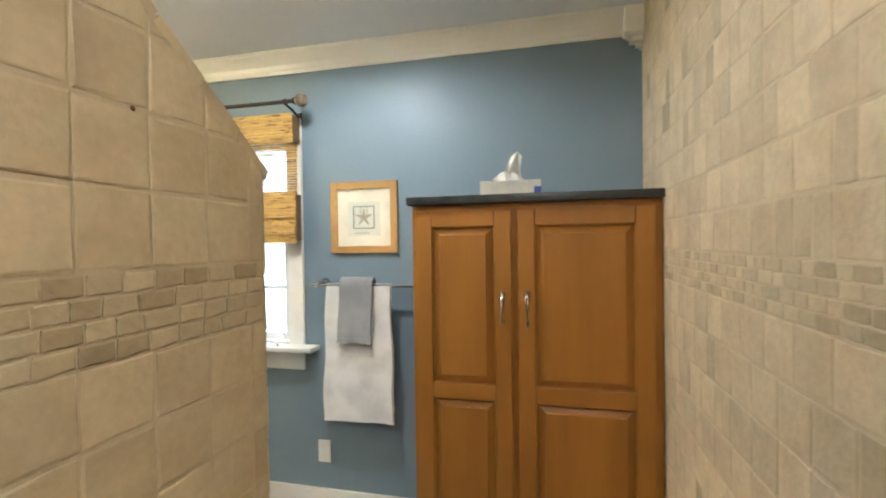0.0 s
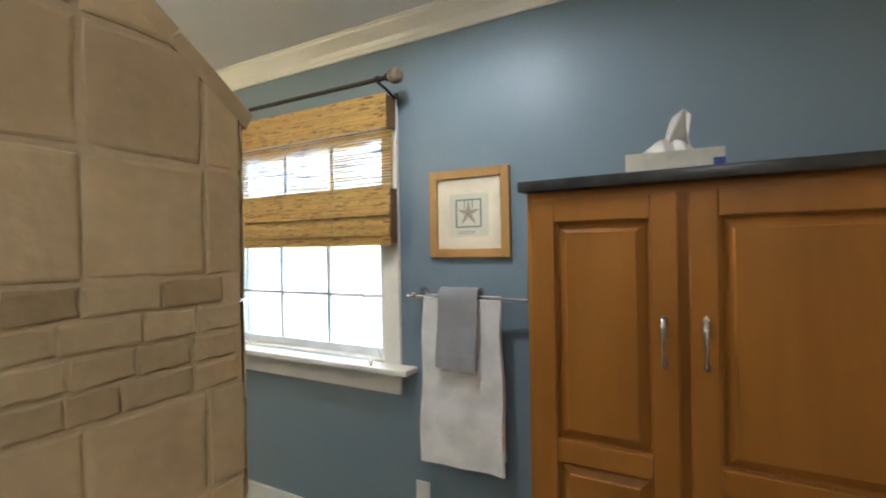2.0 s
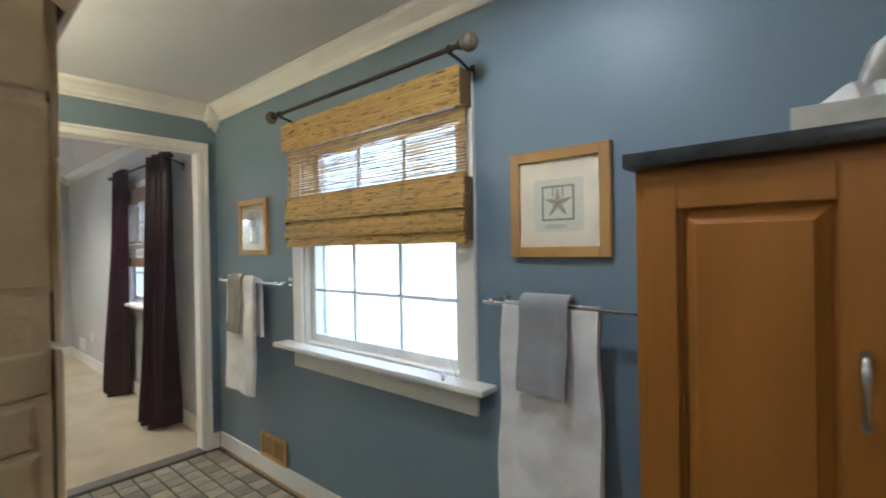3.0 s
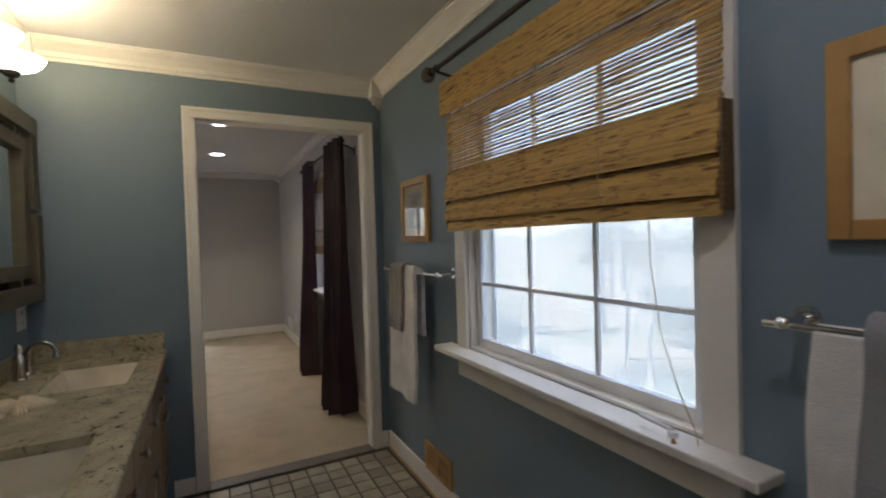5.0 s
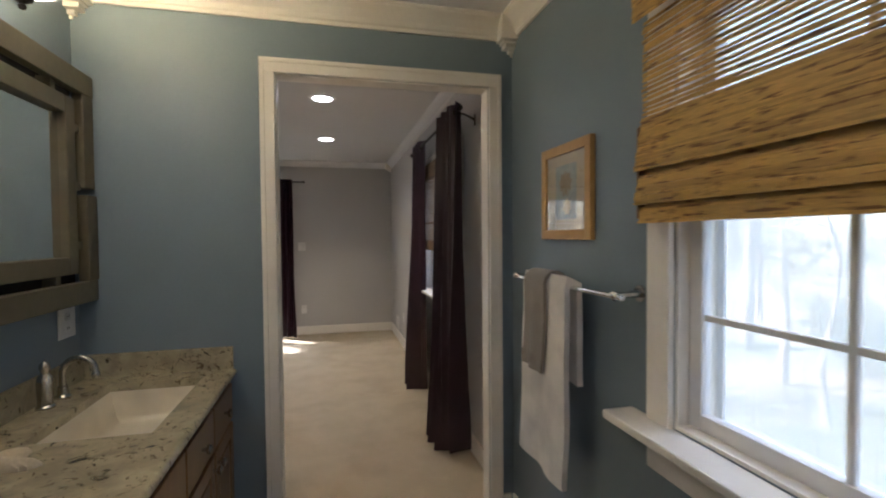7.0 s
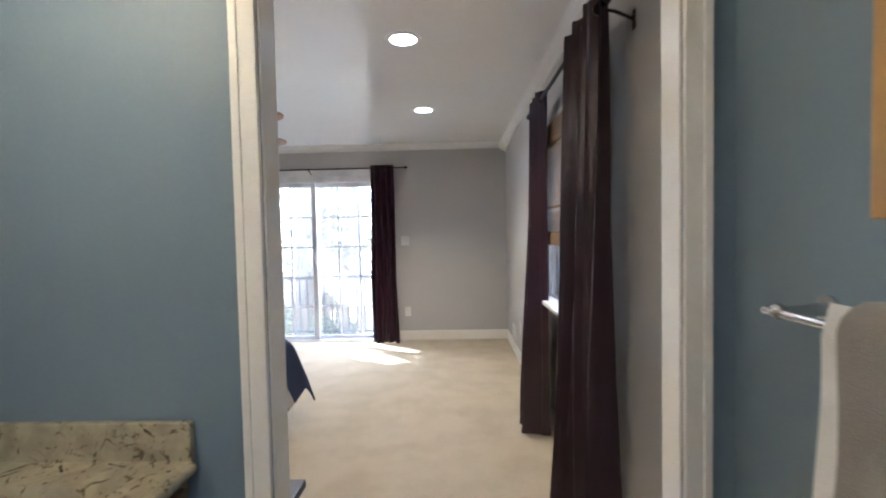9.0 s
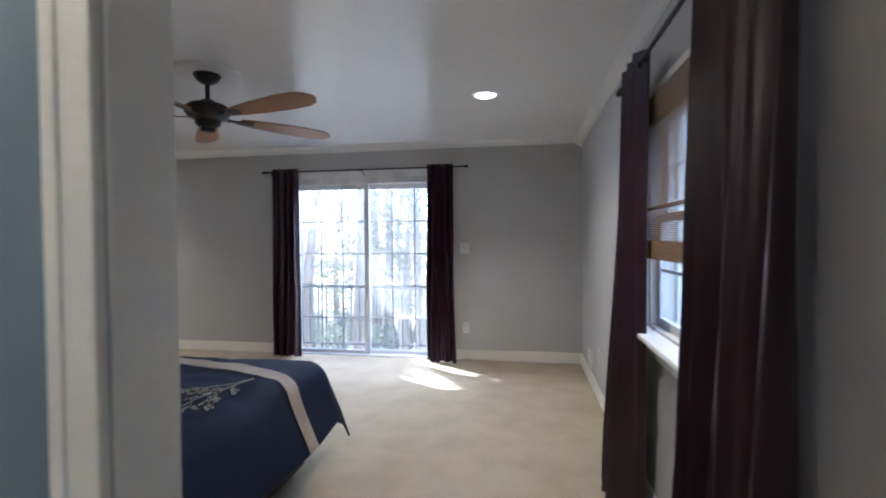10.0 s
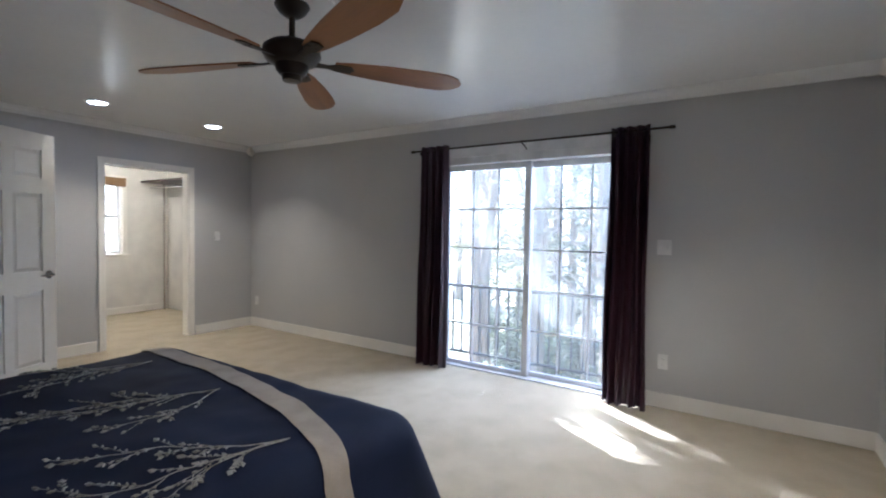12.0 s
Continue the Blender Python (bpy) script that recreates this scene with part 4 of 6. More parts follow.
# ---- plates, vent ----
def plate(m, label, toggles, category, group="wall plates", wide=0.07, high=0.115):
    """A wall plate facing its own -y."""
    p = thing("wall_plate", m, label, category, group=group)
    part("cover", bx(bmesh.new(), -wide / 2, wide / 2, -0.007, -0.001, -high / 2, high / 2, 0.003), PLATE, p)
    if toggles == "outlet":
        for z in (-0.022, 0.022):
            o = part("socket", bx(bmesh.new(), -0.017, 0.017, -0.009, -0.006, z - 0.014, z + 0.014, 0.003), PLATE, p)
            bm = bmesh.new()
            for x in (-0.006, 0.006):
                bx(bm, x - 0.0012, x + 0.0012, -0.0095, -0.0085, z - 0.004, z + 0.005)
            # solid pieces, the dark of the openings in their colour
            part("slots", bm, DARK, o)
    else:
        for k in range(toggles):
            x = (k - (toggles - 1) / 2) * 0.046
            part("toggle", bx(bmesh.new(), x - 0.006, x + 0.006, -0.016, -0.006, -0.012, 0.012, 0.003), PLATE, p)
    return p


plate(pose(-1.125, N, 0.302), "white blank cover plate low on the blue wall", 0, "cover plate")
plate(pose(-3.402, S, 1.051, 0, 0, 180), "white outlet plate on the blue wall above the vanity", "outlet", "outlet", wide=0.11)


def floor_vent():
    v = thing("wall_vent", pose(-2.765, N, 0.108), "stained wooden register vent with two louvred openings", "vent")
    w, h = 0.15, 0.15
    bm = bmesh.new()
    for a, b, c, d in ((-w, w, 0, 0.02), (-w, w, h - 0.02, h), (-w, -w + 0.025, 0.02, h - 0.02), (w - 0.025, w, 0.02, h - 0.02), (-0.012, 0.012, 0.02, h - 0.02)):
        bx(bm, a, b, -0.016, -0.001, c, d, 0.003)
    part("frame", bm, FRAMEWOOD, v)
    # black sheet in place of the shade behind the louvres
    part("backing", bx(bmesh.new(), -w + 0.02, w - 0.02, -0.003, -0.001, 0.015, h - 0.015), DARK, v)
    for k in range(7):
        for s in (-1, 1):
            part("louvre", bx(bmesh.new(), s * 0.067 - 0.05, s * 0.067 + 0.05, -0.012, -0.004, 0.024 + k * 0.0155, 0.028 + k * 0.0155), FRAMEWOOD, v)


floor_vent()


# ---- vanity ----
VX1 = -1.65
SINKS = ((-3.375, -2.85), (-2.29, -1.765))
SY0, SY1, CT = 0.535, 0.853, 0.815


def vanity():
    v = thing("vanity_cabinet", pose(0, S, 0.015), "brown wooden double vanity cabinet with drawers and doors", "vanity cabinet")
    bm = bx(bmesh.new(), W + 0.002, VX1 + 0.03, 0.001, 0.535, 0.09, 0.645, 0.002)
    bx(bm, W + 0.002, VX1 + 0.03, 0.515, 0.535, 0.645, 0.768), bx(bm, W + 0.002, W + 0.02, 0.001, 0.515, 0.645, 0.768), bx(bm, VX1 + 0.012, VX1 + 0.03, 0.001, 0.515, 0.645, 0.768)
    part("body", bm, VWOOD, v)
    part("toe_board", bx(bmesh.new(), W + 0.002, VX1 + 0.03, 0.001, 0.47, -0.0145, 0.088), VWOOD, v)
    xs = [W + 0.03, -3.16, -2.84, -2.53, -2.27, -1.96, VX1]
    for k, (a, b) in enumerate(zip(xs, xs[1:])):
        d = part("drawer", bx(bmesh.new(), a + 0.006, b - 0.006, 0.536, 0.556, 0.60, 0.745, 0.004), VWOOD, v)
        part("knob", lathe_y(bmesh.new(), [(0.006, 0.0), (0.006, 0.012), (0.015, 0.016), (0.016, 0.024), (0.008, 0.030), (0.0005, 0.031)], ((a + b) / 2, 0.556, 0.672)), NICKEL, d, "brushed nickel knob", True)
        if k in (2, 3):
            for z0, z1 in ((0.36, 0.585), (0.12, 0.345)):
                d = part("drawer", bx(bmesh.new(), a + 0.006, b - 0.006, 0.536, 0.556, z0, z1, 0.004), VWOOD, v)
                part("knob", lathe_y(bmesh.new(), [(0.006, 0.0), (0.006, 0.012), (0.015, 0.016), (0.016, 0.024), (0.008, 0.030), (0.0005, 0.031)], ((a + b) / 2, 0.556, (z0 + z1) / 2)), NICKEL, d, "brushed nickel knob", True)
        else:
            d = framed(v, VWOOD, a + 0.006, b - 0.006, 0.12, 0.585, [], 0.557, 0.536, 0.05)
            part("raised_panel", raised(bmesh.new(), a + 0.056, b - 0.056, 0.17, 0.535, 0.540, 0.554, 0.022), VWOOD, d)
            hx = a + 0.03 if k % 2 else b - 0.03
            part("knob", lathe_y(bmesh.new(), [(0.006, 0.0), (0.006, 0.012), (0.015, 0.016), (0.016, 0.024), (0.008, 0.030), (0.0005, 0.031)], (hx, 0.557, 0.54)), NICKEL, d, "brushed nickel knob", True)


def lathe_y(bm, prof, at):
    """A turned shape whose axis points along +y."""
    lathe(bm, prof, 14)
    bmesh.ops.transform(bm, matrix=Matrix.Translation(at) @ Matrix.Rotation(-math.pi / 2, 4, "X"), verts=bm.verts)
    return bm


vanity()


def counter():
    c = thing("vanity_countertop", pose(0, 0, 0.785), "cream and brown veined granite countertop with two undermount basins cut in", "countertop")
    bm = bmesh.new()
    z0, z1 = 0.0005, 0.03
    ya, yb = S + 0.021, 0.942
    bx(bm, W + 0.021, VX1 + 0.05, ya, SY0, z0, z1), bx(bm, W + 0.021, VX1 + 0.05, SY1, yb, z0, z1)
    at = W + 0.021
    for s0, s1 in SINKS:
        bx(bm, at, s0, SY0, SY1, z0, z1)
        at = s1
    bx(bm, at, VX1 + 0.05, SY0, SY1, z0, z1)
    bmesh.ops.remove_doubles(bm, verts=bm.verts, dist=1e-5)
    part("slab", bm, GRANITE, c)
    part("edge_nosing", tube(bmesh.new(), [(W + 0.022, yb, 0.015), (VX1 + 0.05, yb, 0.015)], 0.0147, 12), GRANITE, c, "", True)
    part("backsplash", bx(bmesh.new(), W + 0.001, VX1 + 0.05, S + 0.001, S + 0.021, 0.0005, 0.12, 0.003), GRANITE, c)
    part("side_splash", bx(bmesh.new(), W + 0.001, W + 0.021, S + 0.021, yb, 0.0005, 0.12, 0.003), GRANITE, c)


counter()


def sink(s0, s1):
    t = thing("sink_basin", pose((s0 + s1) / 2, (SY0 + SY1) / 2, 0.665), "cream rectangular undermount ceramic basin", "sink", group="vanity sinks")
    w, d = (s1 - s0) / 2, (SY1 - SY0) / 2
    bm = bmesh.new()

    def ring(k, z):
        return [bm.verts.new((x, y, z)) for x, y in ((-w + k, -d + k), (w - k, -d + k), (w - k, d - k), (-w + k, d - k))]
    rs = [ring(-0.02, 0.1195), ring(0.0, 0.1195), ring(0.012, 0.10), ring(0.03, 0.035), ring(0.055, 0.015), ring(0.10, 0.008), ring(0.13, 0.006)]
    for a, b in zip(rs, rs[1:]):
        for k in range(4):
            bm.faces.new((a[k], a[(k + 1) % 4], b[(k + 1) % 4], b[k]))
    bm.faces.new(rs[-1])
    part("bowl", bm, CERAMIC, t, "", True)
    part("drain", lathe(bmesh.new(), [(0.0005, 0.010), (0.018, 0.010), (0.022, 0.007)], 16), NICKEL, t, "nickel drain", True)


for s0, s1 in SINKS:
    sink(s0, s1)


def faucet():
    f = thing("faucet", pose(-3.15, 0.445, CT) @ Matrix.Scale(1.0, 4), "brushed nickel gooseneck faucet with a separate turned handle", "faucet")
    bm = lathe(bmesh.new(), [(0.0, 0.0005), (0.027, 0.0005), (0.027, 0.006), (0.021, 0.012), (0.021, 0.03), (0.023, 0.085), (0.019, 0.104), (0.012, 0.112), (0.012, 0.122), (0.015, 0.128), (0.014, 0.142), (0.005, 0.152), (0.0004, 0.153)], 20)
    h = part("handle_base", bm, NICKEL, f, "", True)
    part("lever", tube(bmesh.new(), [(0, 0, 0.136), (-0.02, -0.012, 0.142), (-0.045, -0.02, 0.146)], [0.006, 0.005, 0.004], 10), NICKEL, h, "", True)
    bm = bmesh.new()
    x = -0.10
    lathe(bm, [(0.0, 0.0005), (0.025, 0.0005), (0.025, 0.006), (0.016, 0.014), (0.014, 0.04)], 18, (x, 0, 0))
    arc = [(x, 0, 0.03), (x, 0, 0.085)] + [(x, 0.05 - 0.05 * math.cos(a), 0.085 + 0.05 * math.sin(a)) for a in [math.pi * k / 10 for k in range(1, 10)]] + [(x, 0.10, 0.072)]
    tube(bm, arc, 0.0105, 12)
    lathe(bm, [(0.0118, 0.0), (0.0135, 0.006), (0.0135, 0.016), (0.011, 0.02)], 14, (x, 0.10, 0.062))
    part("spout", bm, NICKEL, f, "", True)


faucet()


def starfish():
    s = thing("starfish", pose(-2.70, 0.56, CT, 0, 0, 20), "bleached dried starfish lying on the granite counter", "ornament")
    bm = bmesh.new()

    def outline(a):
        arm = abs(math.cos(2.5 * a)) ** 2.2
        return (0.032 + 0.07 * arm) * (1 + 0.05 * math.sin(a * 61)), arm
    n, rings = 150, []
    for q, z in ((1.0, 0.001), (1.0, 0.009), (0.9, 0.017), (0.7, 0.026), (0.45, 0.033), (0.2, 0.036)):
        rings.append([])
        for k in range(n):
            a = 2 * math.pi * k / n
            rad, arm = outline(a)
            rings[-1].append(bm.verts.new((rad * q * math.cos(a), rad * q * math.sin(a), z * (1 if q == 1.0 else 0.62 + 0.38 * arm))))
    for lo, hi in zip(rings, rings[1:]):
        for k in range(n):
            bm.faces.new((lo[k], lo[(k + 1) % n], hi[(k + 1) % n], hi[k]))
    bm.faces.new(rings[-1]), bm.faces.new(rings[0][::-1])
    part("body", bm, SHELL, s, "", True)
    s2 = thing("seashell", pose(-2.58, 0.52, CT, 0, 0, 60), "small bleached seashell lying beside the starfish", "ornament")
    part("body", sheet(bmesh.new(), lambda u, v: (0.045 * v * math.cos(2.6 * u - 1.3), 0.045 * v * math.sin(2.6 * u - 1.3), 0.002 + 0.022 * math.sin(v * 2.4) * (0.85 + 0.15 * math.sin(u * 50))), 40, 8, 0.003), SHELL, s2, "", True)


starfish()


# ---- mirror and light over the vanity ----
def vanity_mirror():
    x0, x1, z0, z1 = -3.494, -2.36, 1.12, 1.982
    w, h = (x1 - x0) / 2, z1 - z0
    m = thing("vanity_mirror", pose((x0 + x1) / 2, S, z0), "wall mirror in a weathered olive double wooden frame", "mirror")

    def border(k, f, ya, yb, nm, mt=MIRRORFRAME):
        bm = bmesh.new()
        for a, b, c, d in ((-w + k, -w + k + f, k, h - k), (w - k - f, w - k, k, h - k), (-w + k + f, w - k - f, k, k + f), (-w + k + f, w - k - f, h - k - f, h - k)):
            bx(bm, a, b, ya, yb, c, d, 0.004)
        return part(nm, bm, mt, m)
    for z in (0.0, h - 0.08):
        part("outer_frame", bx(bmesh.new(), -w, w, 0.036, 0.072, z, z + 0.08, 0.004), MIRRORFRAME, m)
    for side in (-1, 1):
        for za, zb, y in ((0.081, h * 0.47, 0.006), (h * 0.50, h - 0.081, 0.0)):
            part("outer_frame", bx(bmesh.new(), min(side * w, side * (w - 0.076)), max(side * w, side * (w - 0.076)), 0.034 + y, 0.070 + y, za, zb, 0.004), MIRRORFRAME, m)
    border(0.112, 0.062, 0.02, 0.06, "inner_frame")
    # board painted black for the shade between the two frames
    part("backing_board", bx(bmesh.new(), -w + 0.04, w - 0.04, 0.001, 0.012, 0.04, h - 0.04), DARK, m)
    for z in (0.22, 0.44, 0.66):
        for s in (-1, 1):
            part("spacer", bx(bmesh.new(), s * (w - 0.096) - 0.022, s * (w - 0.096) + 0.022, 0.012, 0.055, z * h / 0.875 - 0.014, z * h / 0.875 + 0.014, 0.002), MIRRORFRAME, m)
    for x in (-0.33, 0.0, 0.33):
        for z in (0.096, h - 0.096):
            part("spacer", bx(bmesh.new(), x - 0.014, x + 0.014, 0.012, 0.055, z - 0.022, z + 0.022, 0.002), MIRRORFRAME, m)
    part("mirror_glass", bx(bmesh.new(), -w + 0.17, w - 0.17, 0.028, 0.034, 0.17, h - 0.17), MIRROR, m, "silvered mirror glass")


vanity_mirror()


def vanity_light():
    xs = (-2.97, -2.71, -2.45)
    v = thing("vanity_light", pose(-2.71, S, 2.145), "bronze three-arm vanity light with lit upturned opal bowls", "wall lamp")
    part("backplate", bx(bmesh.new(), -0.16, 0.16, 0.001, 0.022, -0.05, 0.05, 0.008), BRONZE, v, "", True)
    for x in xs:
        lx = x + 2.71
        arc = [(lx * 0.5, 0.02, 0.0), (lx * 0.6, 0.06, -0.045), (lx * 0.85, 0.10, -0.10), (lx, 0.13, -0.115)]
        a = part("arm", tube(bmesh.new(), arc, 0.008, 10), BRONZE, v, "", True)
        part("fitter", lathe(bmesh.new(), [(0.001, -0.14), (0.008, -0.137), (0.011, -0.128), (0.006, -0.122), (0.024, -0.112), (0.03, -0.096), (0.012, -0.088)], 16, (lx, 0.13, 0)), BRONZE, a, "dark bronze fitter", True)
        part("opal_bowl", lathe(bmesh.new(), [(0.02, -0.095), (0.05, -0.089), (0.082, -0.074), (0.100, -0.053), (0.108, -0.038), (0.104, -0.036), (0.094, -0.053), (0.077, -0.069), (0.048, -0.082), (0.02, -0.087)], 28, (lx, 0.13, 0)), OPAL, a, "lit opal glass bowl", True)
        lamp("vanity_bulb", "POINT", pose(x, S + 0.13, 2.115), VANITY_W, (1.0, 0.74, 0.33), radius=0.035)


vanity_light()

# recessed lights in the bathroom ceiling; the shower one is an added, unseen fill
def bath_light(x, y, watts):
    d = thing("recessed_light", pose(x, y, CEIL), "lit round recessed bathroom ceiling light with a white trim", "ceiling light", group="recessed bathroom lights")
    part("trim_ring", lathe(bmesh.new(), [(0.072, -0.002), (0.098, -0.001), (0.096, -0.008), (0.075, -0.010), (0.072, -0.002)], 32), PLATE, d, "", True)
    part("lens", lathe(bmesh.new(), [(0.0, -0.004), (0.073, -0.004)], 32), DOWN, d, "lit diffusing lens")
    lamp("bath_bulb", "SPOT", look((x, y, CEIL - 0.03), (x, y, 0)), watts, (1.0, 0.93, 0.82), radius=0.07, spot=radians(178))


bath_light(-0.84, 1.42, BATH_W)
# unseen lamp added to brighten the shower partition
bath_light(0.05, -0.45, SHOWER_FILL_W)

# ---- bedroom: bed ----
BX0, BX1, BY0, BY1, BZ = -5.66, -3.66, -1.40, 0.35, 0.61


def comforter_at(x, y, lift=0.0):
    """A point of the comforter for flat coordinates that reach past the mattress; it drops over the edges."""
    def fold(d, r=0.13):
        if d <= 0:
            return 0.0, 0.0
        a = min(d / r, math.pi / 2 * 0.79)
        rest = max(0.0, d - a * r)
        return r * math.sin(a) + rest * math.cos(a), r * (1 - math.cos(a)) + rest * math.sin(a)
    ex, ey, ey2 = max(0, BX0 + 0.05 - x), max(0, y - BY1 + 0.05), max(0, BY0 + 0.05 - y)
    side = ey + ey2
    d = math.hypot(ex, side)
    o, hang = fold(d)
    ox, oy, dx, dy = (o * ex / d, o * side / d, hang * ex / d, hang * side / d) if d else (0.0, 0.0, 0.0, 0.0)
    oy *= 1 if ey else -1
    puff = 0.012 * noise.noise((x * 3.1, y * 3.1, 0.3)) + 0.006 * noise.noise((x * 9, y * 9, 1.7))
    px = max(x, BX0 + 0.05) - ox
    py = min(max(y, BY0 + 0.05), BY1 - 0.05) + oy
    wave = 0.012 * math.sin(y * 9 + x * 7) * min(1, hang / 0.3)
    z = BZ + puff - min(hang, 0.52) + lift
    return Vector((px - wave * min(1, dx / 0.1) - lift * min(1, dx / 0.1), py + wave * min(1, dy / 0.1) + lift * min(1, dy / 0.1), z))


def leaf_on(bm, x, y, a, size):
    c = comforter_at(x, y, 0.009)
    e = comforter_at(x + size * math.cos(a), y + size * math.sin(a), 0.009)
    tube(bm, [c, c.lerp(e, 0.55), e], [0.001, size * 0.22, 0.001], 6)


def twig(bm, x, y, a, length, w, rng, leaves):
    """One embroidered stem; gives its points with headings."""
    n = max(3, int(length / 0.02))
    pts = [(x, y, a)]
    for k in range(n):
        a += rng.uniform(-0.16, 0.16)
        x, y = x + math.cos(a) * length / n, y + math.sin(a) * length / n
        pts.append((x, y, a))
    tube(bm, [comforter_at(p[0], p[1], 0.008) for p in pts], [w * (1 - 0.5 * k / n) for k in range(n + 1)], 5)
    if leaves:
        for p in pts[1:]:
            for s in (-1, 1):
                if rng.random() < 0.55:
                    leaf_on(bm, p[0], p[1], p[2] + s * rng.uniform(0.4, 1.0), rng.uniform(0.012, 0.021))
        leaf_on(bm, pts[-1][0], pts[-1][1], pts[-1][2], 0.024)
    return pts


def coral(bm, start, heading, length, rng):
    """A branching embroidered spray: a bare stem that forks into short, densely budded twigs."""
    stem = twig(bm, start[0], start[1], heading, length, 0.0024, rng, False)
    side = 1
    for k, (x, y, a) in enumerate(stem):
        if k > 5 and k % 3 == 0:
            turn = side * rng.uniform(0.3, 0.6)
            b = twig(bm, x, y, a + turn, length * rng.uniform(0.14, 0.26), 0.0015, rng, True)
            if rng.random() < 0.5:
                twig(bm, *b[len(b) // 2][:2], a + turn * 2.2, length * 0.09, 0.0014, rng, True)
            side = -side
    twig(bm, *stem[-1], length * 0.13, 0.0016, rng, True)


def bed():
    b = thing("bed", pose(0, 0, 0), "low bed with a dark wooden frame against the bedroom wall", "bed")
    for y0, y1 in ((BY1 - 0.06, BY1 - 0.03), (BY0 + 0.03, BY0 + 0.06)):
        part("side_rail", bx(bmesh.new(), BX0 + 0.135, BX1, y0, y1, 0.03, 0.29, 0.004), BEDWOOD, b)
    part("foot_rail", bx(bmesh.new(), BX0 + 0.105, BX0 + 0.135, BY0 + 0.03, BY1 - 0.03, 0.03, 0.29, 0.004), BEDWOOD, b)
    for x in (BX0 + 0.17, BX1 - 0.06):
        for y in (BY0 + 0.1, BY1 - 0.1):
            part("leg", bx(bmesh.new(), x - 0.03, x + 0.03, y - 0.03, y + 0.03, 0.001, 0.06, 0.003), BEDWOOD, b)
    part("mattress", bx(bmesh.new(), BX0 + 0.06, BX1, BY0 + 0.07, BY1 - 0.07, 0.291, 0.56, 0.04), TOWEL, b, "white mattress")
    c = thing("comforter", pose(0, 0, 0), "navy comforter with ivory coral embroidery and a beige band", "comforter")
    x0, x1, y0, y1 = BX0 - 0.37, BX1, BY0 - 0.30, BY1 + 0.39
    f = lambda u, v: comforter_at(x0 + u * (x1 - x0), y0 + v * (y1 - y0))
    part("cover", sheet(bmesh.new(), f, 90, 96, 0.012), NAVY, c, "", True)
    def band(u, v):
        y = y0 + v * (y1 - y0)
        q = min(y, 0.45)
        return comforter_at(-5.48 + u * 0.105 + 0.25 * q + 0.115 * q * q + 0.09 * max(0.0, q), y, 0.007)
    part("band", sheet(bmesh.new(), band, 6, 120, 0.002), BAND, c, "beige band sewn across the foot", True)
    rng = random.Random(11)
    for sx, sy, hd, ln in ((-5.25, 0.20, -0.30, 0.64), (-5.39, -0.44, -0.06, 0.68), (-5.43, -1.12, 0.0, 0.66)):
        bm = bmesh.new()
        coral(bm, (sx, sy), hd, ln, rng)
        coral(bm, (sx + 0.01, sy), hd + 0.32, ln * 0.62, rng)
        coral(bm, (sx + 0.05, sy - 0.01), hd - 0.3, ln * 0.85, rng)
        part("embroidery", bm, THREAD, c, "ivory coral-branch embroidery", True)


bed()


def nightstand():
    n = thing("nightstand", pose(-3.87, 0.745, 0), "low charcoal nightstand beside the bed", "nightstand")
    part("top", bx(bmesh.new(), -0.235, 0.235, -0.25, 0.25, 0.40, 0.43, 0.004), NSTAND, n)
    part("body", bx(bmesh.new(), -0.21, 0.23, -0.23, 0.23, 0.10, 0.40, 0.003), NSTAND, n)
    for x in (-0.2, 0.2):
        for y in (-0.21, 0.21):
            part("leg", bx(bmesh.new(), x - 0.02, x + 0.02, y - 0.02, y + 0.02, 0.001, 0.10, 0.002), NSTAND, n)
    d = part("drawer", bx(bmesh.new(), -0.228, -0.211, -0.215, 0.215, 0.15, 0.37, 0.003), NSTAND, n)
    part("knob", ball(bmesh.new(), (-0.243, 0, 0.26), 0.014), NICKEL, d, "", True)


nightstand()


def table_lamp():
    l = thing("table_lamp", pose(-3.825, 0.725, 0.43), "lit table lamp with a rust linen drum shade on the nightstand", "table lamp")
    part("base", lathe(bmesh.new(), [(0.0, 0.001), (0.075, 0.001), (0.078, 0.012), (0.03, 0.03), (0.045, 0.09), (0.062, 0.16), (0.058, 0.24), (0.03, 0.32), (0.014, 0.36), (0.012, 0.42)], 24), BRONZE, l, "", True)
    part("shade", lathe(bmesh.new(), [(0.142, 0.42), (0.128, 0.72), (0.1255, 0.72), (0.1395, 0.42), (0.142, 0.42)], 40), LINEN, l, "rust linen drum shade", True)
    part("bulb", ball(bmesh.new(), (0, 0, 0.52), 0.03), OPAL, l, "lit bulb", True)
    part("socket", tube(bmesh.new(), [(0, 0, 0.42), (0, 0, 0.495)], 0.014, 12), BRONZE, l)
    lamp("table_bulb", "POINT", pose(-3.825, 0.725, 1.06), BEDLAMP_W, (1.0, 0.72, 0.42), radius=0.03)


table_lamp()


